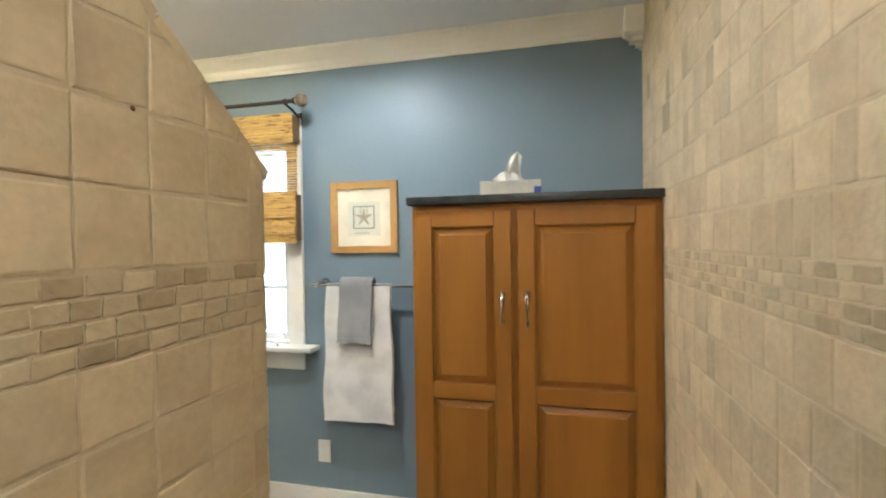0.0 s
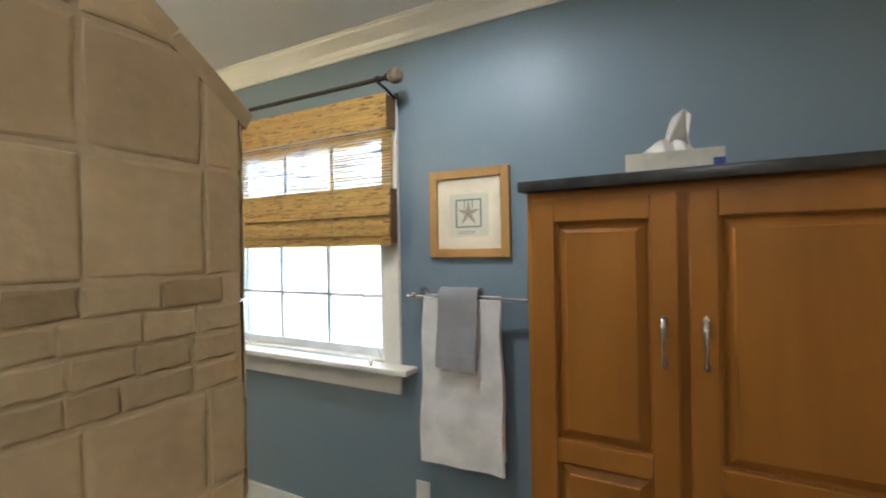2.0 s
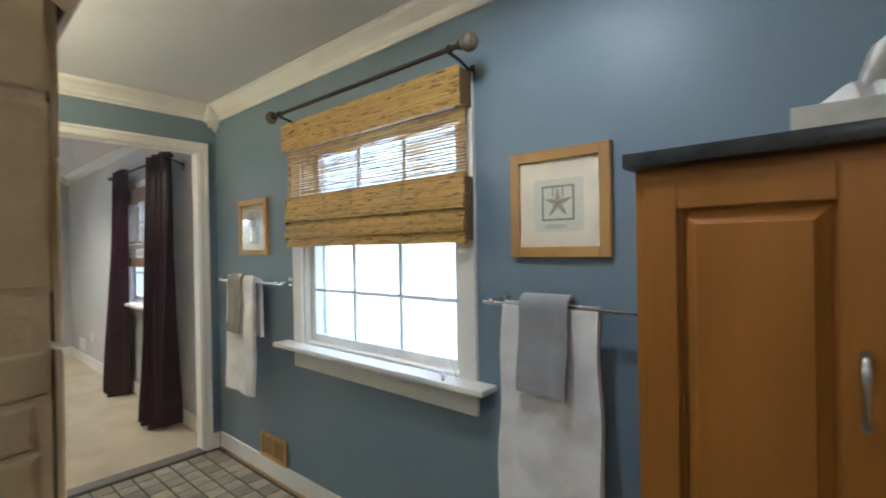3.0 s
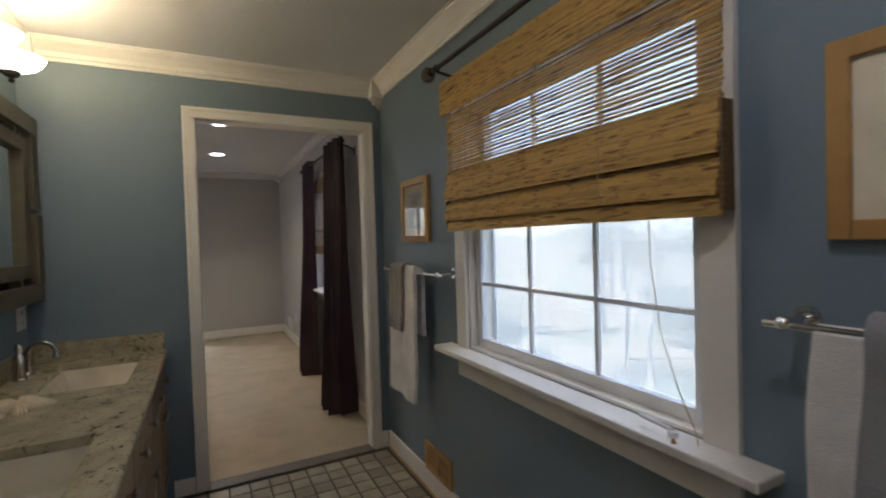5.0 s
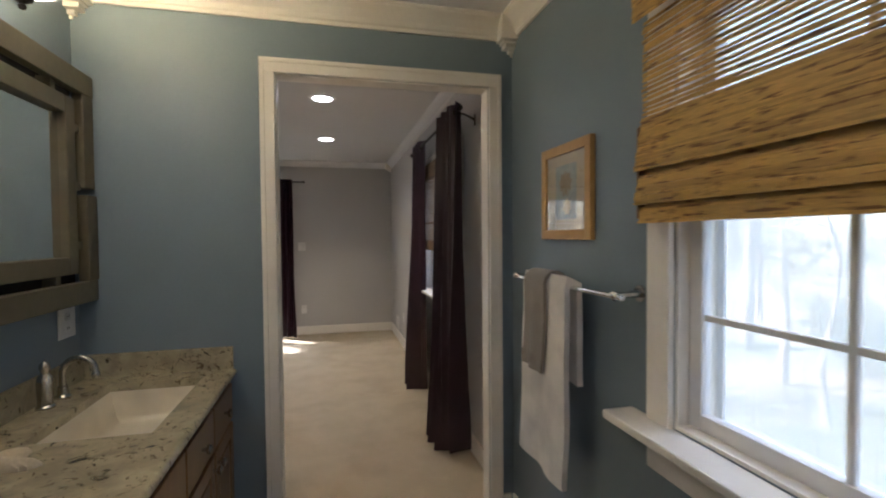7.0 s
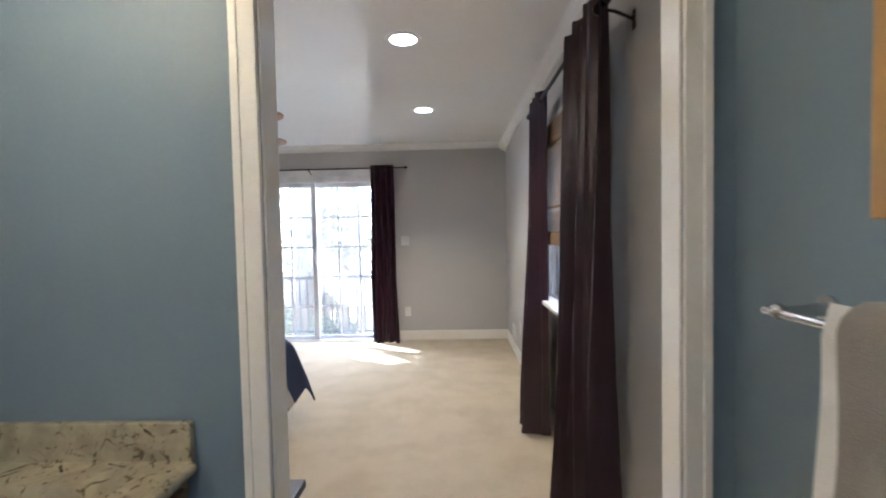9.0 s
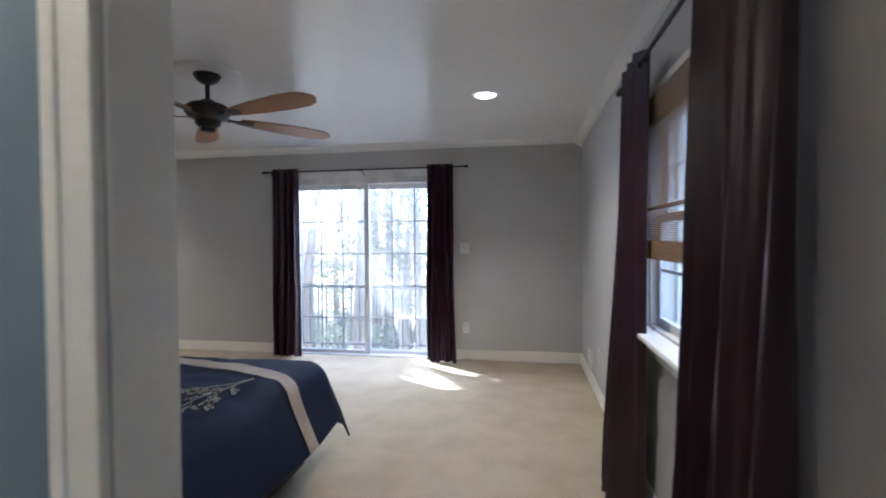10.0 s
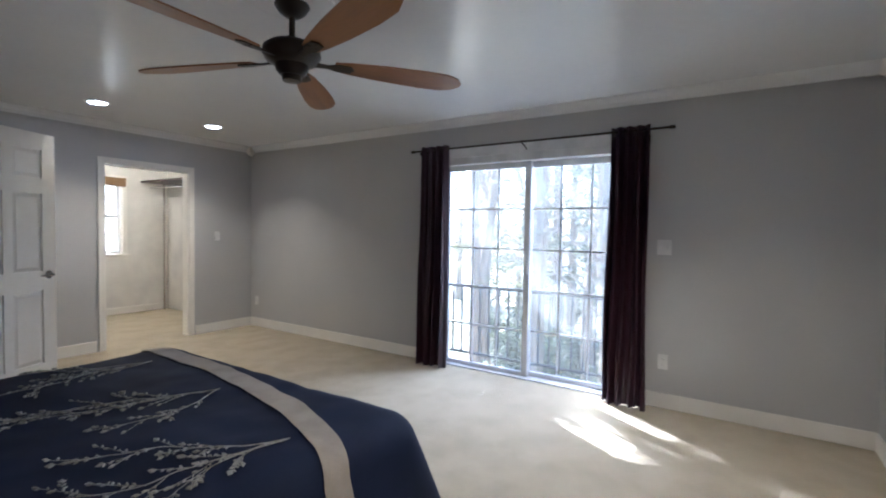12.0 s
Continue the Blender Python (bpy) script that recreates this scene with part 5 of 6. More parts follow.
# ---- ceiling fan ----
def ceiling_fan():
    f = thing("ceiling_fan", pose(-5.725, -0.39, BCEIL) @ Matrix.Diagonal((1.06, 1.06, 0.86, 1)), "dark bronze ceiling fan with five walnut blades, at rest", "ceiling fan")
    part("medallion", lathe(bmesh.new(), [(0.0, -0.001), (0.19, -0.001), (0.185, -0.014), (0.14, -0.02), (0.0, -0.02)], 32), BCEILING, f, "white round ceiling medallion", True)
    part("canopy", lathe(bmesh.new(), [(0.075, -0.02), (0.078, -0.03), (0.06, -0.065), (0.03, -0.09), (0.0, -0.092)], 24), BRONZE, f, "", True)
    part("downrod", tube(bmesh.new(), [(0, 0, -0.08), (0, 0, -0.22)], 0.0135, 14), BRONZE, f, "", True)
    part("motor", lathe(bmesh.new(), [(0.0, -0.20), (0.035, -0.205), (0.045, -0.225), (0.10, -0.24), (0.125, -0.265), (0.128, -0.30), (0.11, -0.335), (0.075, -0.355), (0.07, -0.385), (0.05, -0.41), (0.0, -0.415)], 32), BRONZE, f, "", True)
    part("switch_cap", lathe(bmesh.new(), [(0.0, -0.405), (0.045, -0.41), (0.04, -0.44), (0.0, -0.445)], 20), BRONZE, f, "", True)
    bm = bmesh.new()
    L0, L1 = 0.19, 0.83
    out = [(L0, -0.035), (0.26, -0.05), (0.42, -0.068), (0.62, -0.08), (0.74, -0.076), (0.80, -0.052), (L1, -0.015), (L1, 0.015), (0.80, 0.052), (0.74, 0.076), (0.62, 0.08), (0.42, 0.068), (0.26, 0.05), (L0, 0.035)]
    prism(bm, out, "z", -0.004, 0.004)
    blade_me = mesh_of(bm, "blade", BLADE)
    iron_bm = bmesh.new()
    prism(iron_bm, [(0.09, -0.02), (0.16, -0.014), (0.20, -0.03), (0.265, -0.028), (0.28, 0.0), (0.265, 0.028), (0.20, 0.03), (0.16, 0.014), (0.09, 0.02)], "z", -0.011, -0.0045)
    for x, y in ((0.225, -0.015), (0.225, 0.015), (0.255, 0.0)):
        lathe(iron_bm, [(0.0, -0.0145), (0.006, -0.013), (0.006, -0.010)], 8, (x, y, 0))
    iron_me = mesh_of(iron_bm, "blade_iron", BRONZE)
    for k in range(5):
        b = new("blade", blade_me)
        b.parent = f
        b.matrix_local = Matrix.Translation((0, 0, -0.325)) @ Matrix.Rotation(radians(FAN_TURN + 72 * k), 4, "Z") @ Matrix.Rotation(radians(-14), 4, "X")
        i = new("blade_iron", iron_me)
        i.parent = b


FAN_TURN = 145
ceiling_fan()


# ---- recessed lights ----
def downlight(x, y):
    d = thing("recessed_light", pose(x, y, BCEIL), "lit round recessed ceiling light with a white trim", "ceiling light", group="recessed bedroom lights")
    part("trim_ring", lathe(bmesh.new(), [(0.072, -0.002), (0.098, -0.001), (0.096, -0.008), (0.075, -0.010), (0.072, -0.002)], 32), PLATE, d, "", True)
    part("lens", lathe(bmesh.new(), [(0.0, -0.004), (0.073, -0.004)], 32), DOWN, d, "lit diffusing lens")
    lamp("downlight_bulb", "SPOT", look((x, y, BCEIL - 0.03), (x, y, 0)), DOWN_W, (1.0, 0.81, 0.52), radius=0.06, spot=radians(120))


for x, y in ((-5.025, 1.302), (-6.517, 1.313), (-7.085, -3.36), (-6.025, -3.351)):
    downlight(x, y)


# ---- curtains ----
def curtain(m, w_top, w_bot, H, folds, label, seed, group, shift=0.0, deep=0.018):
    """A grommet panel hanging in folds along its own x, its foot at z = 0."""
    c = thing("curtain", m, label, "curtain", group=group)
    rng = random.Random(seed)
    ph = rng.uniform(0, 6)

    def f(u, v):
        k = 1 - v
        w = w_top + (w_bot - w_top) * k ** 1.3
        a = 2 * math.pi * folds * u + ph + 0.5 * math.sin(v * 3.0 + seed) * k
        amp = 0.034 + deep * k + 0.012 * math.sin(u * 5 + seed) * k
        x = (u - 0.5) * w + shift * k + min(0.014, 0.028 * w / folds) * math.sin(2 * a) + 0.01 * math.sin(v * 7 + u * 6 + seed) * k
        y = amp * (0.8 * math.sin(a) + 0.28 * math.sin(2.3 * a + seed) * (0.3 + 0.7 * k) + 0.1 * math.sin(4.1 * a + v * 4)) + 0.012 * math.sin(v * 5 + seed + u * 4) * k - 0.02 * k * k
        return (x, y, v * H + (0.006 * math.sin(u * 9 + seed) if v < 0.01 else 0))
    part("panel", cloth(bmesh.new(), f, int(folds * 26), 44, (0, 0.004, 0)), PURPLE, c, "", True)
    for k in range(int(folds * 2)):
        u = (k + 0.5) / (folds * 2)
        p = f(u, 0.972)
        part("grommet", tube(bmesh.new(), [(p[0] - 0.004, 0, p[2]), (p[0] + 0.004, 0, p[2])], 0.02, 10), BRONZE, c, "", True)


RODZ = 2.107
rod(pose(BW + 0.12, -0.18, RODZ, 0, 0, 90), 2.34, 0, 0.014, (-1.0, 0.0, 1.0), "thin black curtain rod over the sliding door", "bedroom curtain rods", BRONZE, 0.009, 0.12)
curtain(pose(BW + 0.12, -1.10, 0.004, 0, 0, 90), 0.33, 0.35, RODZ + 0.03, 4, "dark plum satin curtain panel drawn aside from the sliding door", 1, "plum curtains")
curtain(pose(BW + 0.12, 0.71, 0.004, 0, 0, 90), 0.28, 0.32, RODZ + 0.03, 4, "dark plum satin curtain panel drawn aside from the sliding door", 2, "plum curtains")
NRZ = 2.105
rod(pose(-4.85, N - 0.11, NRZ), 1.63, 0, 0.016, (-0.77, 0.77), "black curtain rod over the bedroom window", "bedroom curtain rods", BRONZE, 0.010, 0.11)
curtain(pose(-5.35, N - 0.11, 0.012), 0.36, 0.34, NRZ + 0.03, 3.0, "dark plum satin curtain hanging in loose folds beside the window", 3, "plum curtains", -0.2, 0.055)
curtain(pose(-4.25, N - 0.125, 0.012), 0.43, 0.36, NRZ + 0.03, 3.0, "dark plum satin curtain hanging in loose folds near the doorway", 5, "plum curtains", -0.05, 0.075)


def woven_shade():
    x0, x1 = -5.53, -4.39
    c, w = (x0 + x1) / 2, (x1 - x0) / 2
    s = thing("woven_shade", pose(c, N, 1.24), "brown woven wood shade half lowered over the bedroom window", "window shade")
    part("valance", bx(bmesh.new(), -w, w, -0.052, -0.022, 0.60, 0.725, 0.003), BAMBOO2, s)
    part("bottom_fold", bx(bmesh.new(), -w, w, -0.055, -0.022, 0.0, 0.08, 0.006), BAMBOO2, s)
    part("fold", bx(bmesh.new(), -w, w, -0.050, -0.026, 0.22, 0.235, 0.003), BAMBOO2, s)
    me = None
    for i in range(65):
        if me is None:
            ob = part("slat", bx(bmesh.new(), -w, w, -0.038, -0.035, 0, 0.0048), BAMBOO2, s)
            me = ob.data
        else:
            ob = new("slat", me)
            ob.parent = s
        ob.location.z = 0.08 + i * 0.0081


woven_shade()

# ---- bedroom wall plates, vent ----
plate(pose(BW, 0.952, 1.228, 0, 0, 90), "white double switch plate on the grey wall", 2, "light switch", wide=0.1)
plate(pose(BW, 0.968, 0.354, 0, 0, 90), "white outlet plate on the grey wall", "outlet", "outlet")
plate(pose(BW, -4.036, 0.35, 0, 0, 90), "white outlet plate on the grey wall near the corner", "outlet", "outlet")
plate(pose(-7.613, BS, 1.212, 0, 0, 180), "white switch plate beside the closet opening", 1, "light switch")
plate(pose(-7.0, N, 0.36), "white outlet plate on the grey wall below the window side", "outlet", "outlet")
v = thing("wall_register", pose(-7.47, N, 0.14), "white slatted air register low on the grey wall", "vent")
part("frame", bx(bmesh.new(), -0.15, 0.15, -0.008, -0.001, 0.0, 0.16, 0.003), PLATE, v)
for k in range(7):
    part("slat", bx(bmesh.new(), -0.13, 0.13, -0.012, -0.007, 0.016 + k * 0.019, 0.026 + k * 0.019), PLATE, v)


# ---- doors ----
def panel_door(m, name, label):
    """A six-panel door, hinged at its own origin, leaf along +x."""
    d = thing(name, m, label, "door", kind="structure")
    w, h, t = 0.76, 2.03, 0.035
    xs = ((0.11, 0.345), (0.415, 0.65))
    zs = ((0.22, 0.80), (0.95, 1.56), (1.68, 1.90))
    bm = bmesh.new()
    for a, b in ((0, 0.11), (0.345, 0.415), (0.65, w)):
        bx(bm, a, b, -t / 2, t / 2, 0.012, h, 0.001)
    for a, b in ((0.012, 0.22), (0.80, 0.95), (1.56, 1.68), (1.90, h)):
        for x0, x1 in xs:
            bx(bm, x0, x1, -t / 2 + 0.0004, t / 2 - 0.0004, a, b)
    leaf = part("leaf", bm, WHITE, d, "white painted six-panel door leaf")
    for x0, x1 in xs:
        for z0, z1 in zs:
            for s in (-1, 1):
                part("door_panel", raised(bmesh.new(), x0, x1, z0, z1, s * 0.004, s * 0.012, 0.035), WHITE, leaf)
    for s in (-1, 1):
        bm = bmesh.new()
        tube(bm, [(w - 0.065, s * t / 2, 0.92), (w - 0.065, s * (t / 2 + 0.006), 0.92)], 0.032, 18)
        tube(bm, [(w - 0.065, s * (t / 2 + 0.006), 0.92), (w - 0.065, s * (t / 2 + 0.04), 0.92)], 0.011, 12)
        tube(bm, [(w - 0.06, s * (t / 2 + 0.042), 0.92), (w - 0.10, s * (t / 2 + 0.046), 0.921), (w - 0.165, s * (t / 2 + 0.042), 0.916)], [0.011, 0.010, 0.007], 12)
        part("door_lever", bm, NICKEL, leaf, "brushed nickel lever handle", True)
    return d


panel_door(pose(-5.005, -2.905, 0.0, 0, 0, 208), "door_3", "white six-panel entry door standing open")

# ---- closet ----
sh = thing("closet_shelf", pose(BW + 0.01, -5.40, 1.985), "dark wooden closet shelf with a hanging rail and upright pole", "shelf")
part("board", bx(bmesh.new(), 0.001, 0.42, -0.89, 0.95, 0.0, 0.025, 0.003), BEDWOOD, sh)
part("rail", tube(bmesh.new(), [(0.28, -0.89, -0.07), (0.28, 0.95, -0.07)], 0.016, 12), CHROME, sh, "", True)
part("upright", tube(bmesh.new(), [(0.10, -0.86, -1.984), (0.10, -0.86, 0.0)], 0.016, 12), NICKEL, sh, "", True)
part("cleat", bx(bmesh.new(), 0.001, 0.02, -0.89, 0.95, -0.08, -0.001, 0.002), CLOSET, sh)
vs = thing("closet_valance", pose(-7.22, CB, 1.9), "narrow woven valance over the closet window", "window shade")
part("cloth", bx(bmesh.new(), -0.25, 0.25, 0.035, 0.06, 0.0, 0.13, 0.006), BAMBOO2, vs)
part("headrail", bx(bmesh.new(), -0.25, 0.25, 0.02, 0.035, 0.09, 0.13, 0.002), BAMBOO2, vs)

c = thing("closet_light", pose(-6.9, -5.4, BCEIL), "round opal flush ceiling light in the closet, lit", "ceiling light")
part("base", lathe(bmesh.new(), [(0.0, -0.001), (0.13, -0.001), (0.13, -0.02), (0.0, -0.02)], 24), PLATE, c, "", True)
part("opal_dome", lathe(bmesh.new(), [(0.12, -0.02), (0.11, -0.06), (0.07, -0.085), (0.0, -0.095)], 24), OPAL, c, "lit opal glass dome", True)
lamp("closet_bulb", "POINT", pose(-6.9, -5.4, BCEIL - 0.16), 3.8, (1.0, 0.84, 0.58), radius=0.05)

# ---- outdoors ----
bm = bmesh.new()
g = 44
pos = [160 * math.copysign(abs(2 * i / g - 1) ** 2.2, 2 * i / g - 1) for i in range(g + 1)]
grid = [[bm.verts.new((x - 4, y, -3.0 + 0.22 * noise.noise((x * 0.11, y * 0.11, 0)) + max(0, (math.hypot(x, y) - 45) * 0.03))) for y in pos] for x in pos]
for i in range(g):
    for j in range(g):
        bm.faces.new((grid[i][j], grid[i + 1][j], grid[i + 1][j + 1], grid[i][j + 1]))
solid("ground", bm, LITTER, "leaf-strewn woodland ground", "ground", smooth=True)


def leaf_cloud(points, size, seed, name, mt, long=2.2):
    """Small bent leaves at the given places, as one mesh."""
    rng = np.random.RandomState(seed)
    P = np.array(points)
    n = len(P)
    a = rng.normal(size=(n, 3))
    a[:, 2] *= 0.5
    a /= np.linalg.norm(a, axis=1)[:, None]
    b = np.cross(a, rng.normal(size=(n, 3)))
    b /= np.linalg.norm(b, axis=1)[:, None]
    s = size * rng.uniform(0.6, 1.4, (n, 1))
    V = np.stack([P - a * s * long / 2, P + b * s * 0.5, P + a * s * long / 2, P - b * s * 0.5], 1).reshape(-1, 3)
    F = np.arange(n * 4).reshape(-1, 4)
    me = bpy.data.meshes.new(name)
    me.from_pydata(V.tolist(), [], F.tolist())
    me.materials.append(mt)
    return me


def pine(seed, H, dense=1.0, clear=0.0):
    """clear: the share of the trunk that has lost its limbs."""
    rng = random.Random(seed)
    t = thing("pine_tree", pose(0, 0, 0), "tall evergreen pine with layered feathery branches", "tree", group="woodland trees")
    bm = bmesh.new()
    lean = rng.uniform(-0.3, 0.3)
    tube(bm, [(0, 0, 0), (lean * 0.3, 0.05, H * 0.35), (lean * 0.8, 0, H * 0.7), (lean, 0, H)], [0.2, 0.15, 0.09, 0.02], 9)
    limbs, pts = bmesh.new(), []
    z = H * rng.uniform(0.12, 0.25)
    while z < H * 0.98:
        k = 1 - z / H
        for _ in range(rng.randint(3, 5)):
            a, r = rng.uniform(0, 6.28), (0.5 + 2.6 * k ** 0.8) * rng.uniform(0.6, 1.1)
            e = Vector((math.cos(a) * r, math.sin(a) * r, z - 0.18 * r + rng.uniform(-0.2, 0.3)))
            b = Vector((lean * z / H, 0, z))
            if z > clear * H:
                tube(limbs, [b, (b + e) / 2 + Vector((0, 0, 0.08 * r)), e], [0.035 * (0.4 + k), 0.02, 0.006], 5)
            for i in range(int(34 * r * dense)):
                s = rng.uniform(0.2, 1.02)
                q = b.lerp(e, s) + Vector((rng.gauss(0, 0.16 * (1.2 - s * 0.4)), rng.gauss(0, 0.16 * (1.2 - s * 0.4)), rng.gauss(-0.03, 0.07)))
                if z > clear * H:
                    pts.append(tuple(q))
        z += rng.uniform(0.35, 0.6)
    part("trunk", bm, BARK, t, "", True)
    part("limbs", limbs, BARK, t, "", True)
    ob = new("crown", leaf_cloud(pts, 0.055, seed, "crown", LEAF, 3.6))
    ob.parent = t
    return t


def bare_tree(seed, H):
    rng = random.Random(seed)
    t = thing("bare_tree", pose(0, 0, 0), "tall leafless woodland tree with slender limbs", "tree", group="woodland trees")
    trunk, limbs, pts = bmesh.new(), bmesh.new(), []
    axis = [Vector((rng.uniform(-0.15, 0.15) * k, rng.uniform(-0.15, 0.15) * k, H * k / 5)) for k in range(6)]
    tube(trunk, axis, [0.17, 0.14, 0.115, 0.085, 0.05, 0.015], 9)
    for _ in range(26):
        s = rng.uniform(0.25, 0.97) * 5
        k = int(s)
        b = axis[k].lerp(axis[min(k + 1, 5)], s - k)
        a, r = rng.uniform(0, 6.28), rng.uniform(0.9, 2.6) * (1.15 - s / 6)
        e = b + Vector((math.cos(a) * r, math.sin(a) * r, r * rng.uniform(0.3, 0.9)))
        mid = (b + e) / 2 + Vector((rng.uniform(-0.2, 0.2), rng.uniform(-0.2, 0.2), 0.1))
        tube(limbs, [b, mid, e], [0.035, 0.02, 0.006], 5)
        for _ in range(4):
            f = e + Vector((rng.uniform(-0.6, 0.6), rng.uniform(-0.6, 0.6), rng.uniform(0, 0.7)))
            tube(limbs, [mid.lerp(e, rng.random()), f], [0.010, 0.004], 4)
            pts += [tuple(f + Vector((rng.gauss(0, 0.3), rng.gauss(0, 0.3), rng.gauss(0, 0.25)))) for _ in range(7)]
    part("trunk", trunk, BARK, t, "", True)
    part("limbs", limbs, BARK, t, "", True)
    ob = new("crown", leaf_cloud(pts, 0.07, seed, "crown", LEAF2, 1.8))
    ob.parent = t
    return t


def shrub(seed, R, H):
    rng = random.Random(seed)
    t = thing("shrub", pose(0, 0, 0), "broad-leaved evergreen shrub on the woodland floor", "shrub", group="woodland shrubs")
    st, pts = bmesh.new(), []
    for _ in range(14):
        a, r, h = rng.uniform(0, 6.28), R * rng.uniform(0.2, 0.95), H * rng.uniform(0.5, 1.0)
        e = Vector((math.cos(a) * r, math.sin(a) * r, h))
        tube(st, [(0.1 * math.cos(a), 0.1 * math.sin(a), 0), e * 0.55, e], [0.03, 0.018, 0.006], 5)
        for _ in range(150):
            pts.append(tuple(e * rng.uniform(0.5, 1.0) + Vector((rng.gauss(0, 0.22 * R), rng.gauss(0, 0.22 * R), rng.gauss(0, 0.16 * H)))))
    part("stems", st, BARK, t, "", True)
    ob = new("foliage", leaf_cloud([p for p in pts if p[2] > 0.05], 0.075, seed, "foliage", LEAF2, 2.0))
    ob.parent = t
    return t


rng = random.Random(4)
GZ = -3.05
kinds = [pine(1, 13.0), pine(2, 10.0), bare_tree(3, 14.0), bare_tree(4, 11.0), shrub(5, 1.3, 2.2), shrub(6, 1.0, 1.4)]
first = [(-16.5, 3.2), (-20, -3.5), (-15.5, -1.6), (-13.6, 1.35), (-2.5, 12.5), (-14.5, -0.4)]
for ob, (x, y) in zip(kinds, first):
    ob.matrix_world = pose(x, y, GZ, 0, 0, rng.uniform(0, 360))
spots = [(3, -18.5, -6.2), (2, -16, -5.0), (1, -22, -8), (3, -20, -6.8), (0, -28, -11), (2, -25, -9.5), (1, -30, -14), (4, -19, -5.4), (5, -17, -4.0), (2, -14.2, 0.45), (3, -17.2, -0.9), (2, -18.5, 1.9), (3, -21, 0.7), (0, -24, 2.8), (0, -18.5, -3.4), (2, -16.2, -4.8), (0, -27, -2.0), (3, -24, -4), (2, -26, -8), (1, -23, 6.5),
         (2, -28, 4.5), (0, -31, 9), (3, -30, -12), (0, -34, 0), (1, -33, -6), (2, -35, 14), (4, -17, 2.2), (5, -18.5, -2.8), (4, -21, -0.6), (5, -15.8, -3.0), (5, -23, 2.0), (4, -25, -5), (2, -12.6, -1.9), (3, -13.4, -0.75), (2, -14.8, -2.6), (3, -12.9, 0.95), (2, -15.5, 0.1),
         (3, -12, 14), (0, -16, 17), (2, -9, 18), (3, -5, 21), (1, -12, 24), (0, -20, 22), (2, -2, 19), (4, -9.5, 15.5), (5, -5.2, 16), (4, -12, 17), (1, -6, 28), (0, 2, 26), (5, -15, 11), (2, -24, 15),
         (0, -9, -14), (2, -7, -13), (3, -10.5, -16), (1, -5.5, -17), (2, -13, -14), (4, -8, -11.5), (0, -17, -13), (3, -16, -18)]
for k, x, y in spots:
    s = rng.uniform(0.85, 1.2)
    copy_thing(kinds[k], pose(x, y, GZ, 0, 0, rng.uniform(0, 360)) @ Matrix.Scale(s, 4))

def broadleaf(seed, H):
    rng = random.Random(seed)
    t = thing("broadleaf_tree", pose(0, 0, 0), "slender broad-leaved tree with a bending trunk and airy crown", "tree", group="woodland trees")
    trunk, limbs, pts = bmesh.new(), bmesh.new(), []
    axis = [Vector((0.5 * math.sin(k * 0.9) * k / 5, 0.2 * math.sin(k * 1.7), H * k / 5)) for k in range(6)]
    tube(trunk, axis, [0.11, 0.09, 0.075, 0.055, 0.035, 0.012], 9)
    for _ in range(34):
        s = rng.uniform(0.4, 0.97) * 5
        k = int(s)
        b = axis[k].lerp(axis[min(k + 1, 5)], s - k)
        a, r = rng.uniform(0, 6.28), rng.uniform(0.7, 2.1) * (1.2 - s / 7)
        e = b + Vector((math.cos(a) * r, math.sin(a) * r, r * rng.uniform(0.0, 0.5)))
        mid = (b + e) / 2 + Vector((rng.uniform(-0.15, 0.15), rng.uniform(-0.15, 0.15), 0.12))
        tube(limbs, [b, mid, e], [0.028, 0.016, 0.005], 5)
        for _ in range(60):
            q = mid.lerp(e, rng.random())
            pts.append(tuple(q + Vector((rng.gauss(0, 0.2), rng.gauss(0, 0.2), rng.gauss(0, 0.14)))))
    part("trunk", trunk, BARK, t, "", True)
    part("limbs", limbs, BARK, t, "", True)
    ob = new("crown", leaf_cloud(pts, 0.06, seed, "crown", LEAF2, 1.7))
    ob.parent = t
    return t


window_tree = broadleaf(21, 7.2)
window_tree.matrix_world = pose(-5.7, 9.9, GZ, 0, 0, 15)
for x, y, turn, s in ((-9.4, 12.2, 120, 0.86), (-3.2, 13.5, 200, 1.05), (-7.4, 15.5, 260, 1.1)):
    copy_thing(window_tree, pose(x, y, GZ, 0, 0, turn) @ Matrix.Scale(s, 4))
# unseen young pines and one bare trunk, added to break up the low sun
sun_block_pine = pine(8, 8.3, 3.2, 0.64)
sun_block_pine.matrix_world = pose(-10.7, -5.35, GZ, 0, 0, 10)
for x, y, s in ((-10.75, -4.95, 0.965), (-10.65, -4.6, 0.94), (-10.7, -4.25, 0.925), (-10.6, -5.75, 1.0)):
    copy_thing(sun_block_pine, pose(x, y, GZ, 0, 0, 90 * s * 7) @ Matrix.Scale(s, 4))
copy_thing(kinds[2], pose(-11.48, -5.82, GZ, 0, 0, 50))
copy_thing(kinds[0], pose(-7.93, -8.25, GZ, 0, 0, 50) @ Matrix.Scale(0.37, 4))

# unseen dense pine, added to keep part of the sun off the carpet
sun_block_tree = pine(7, 14.0, 3.0, 0.42)
sun_block_tree.matrix_world = pose(-11.95, -4.5, GZ, 0, 0, 40)

# ---- tiles ----
B0, B1, PITCH = 1.232, 1.349, 0.110


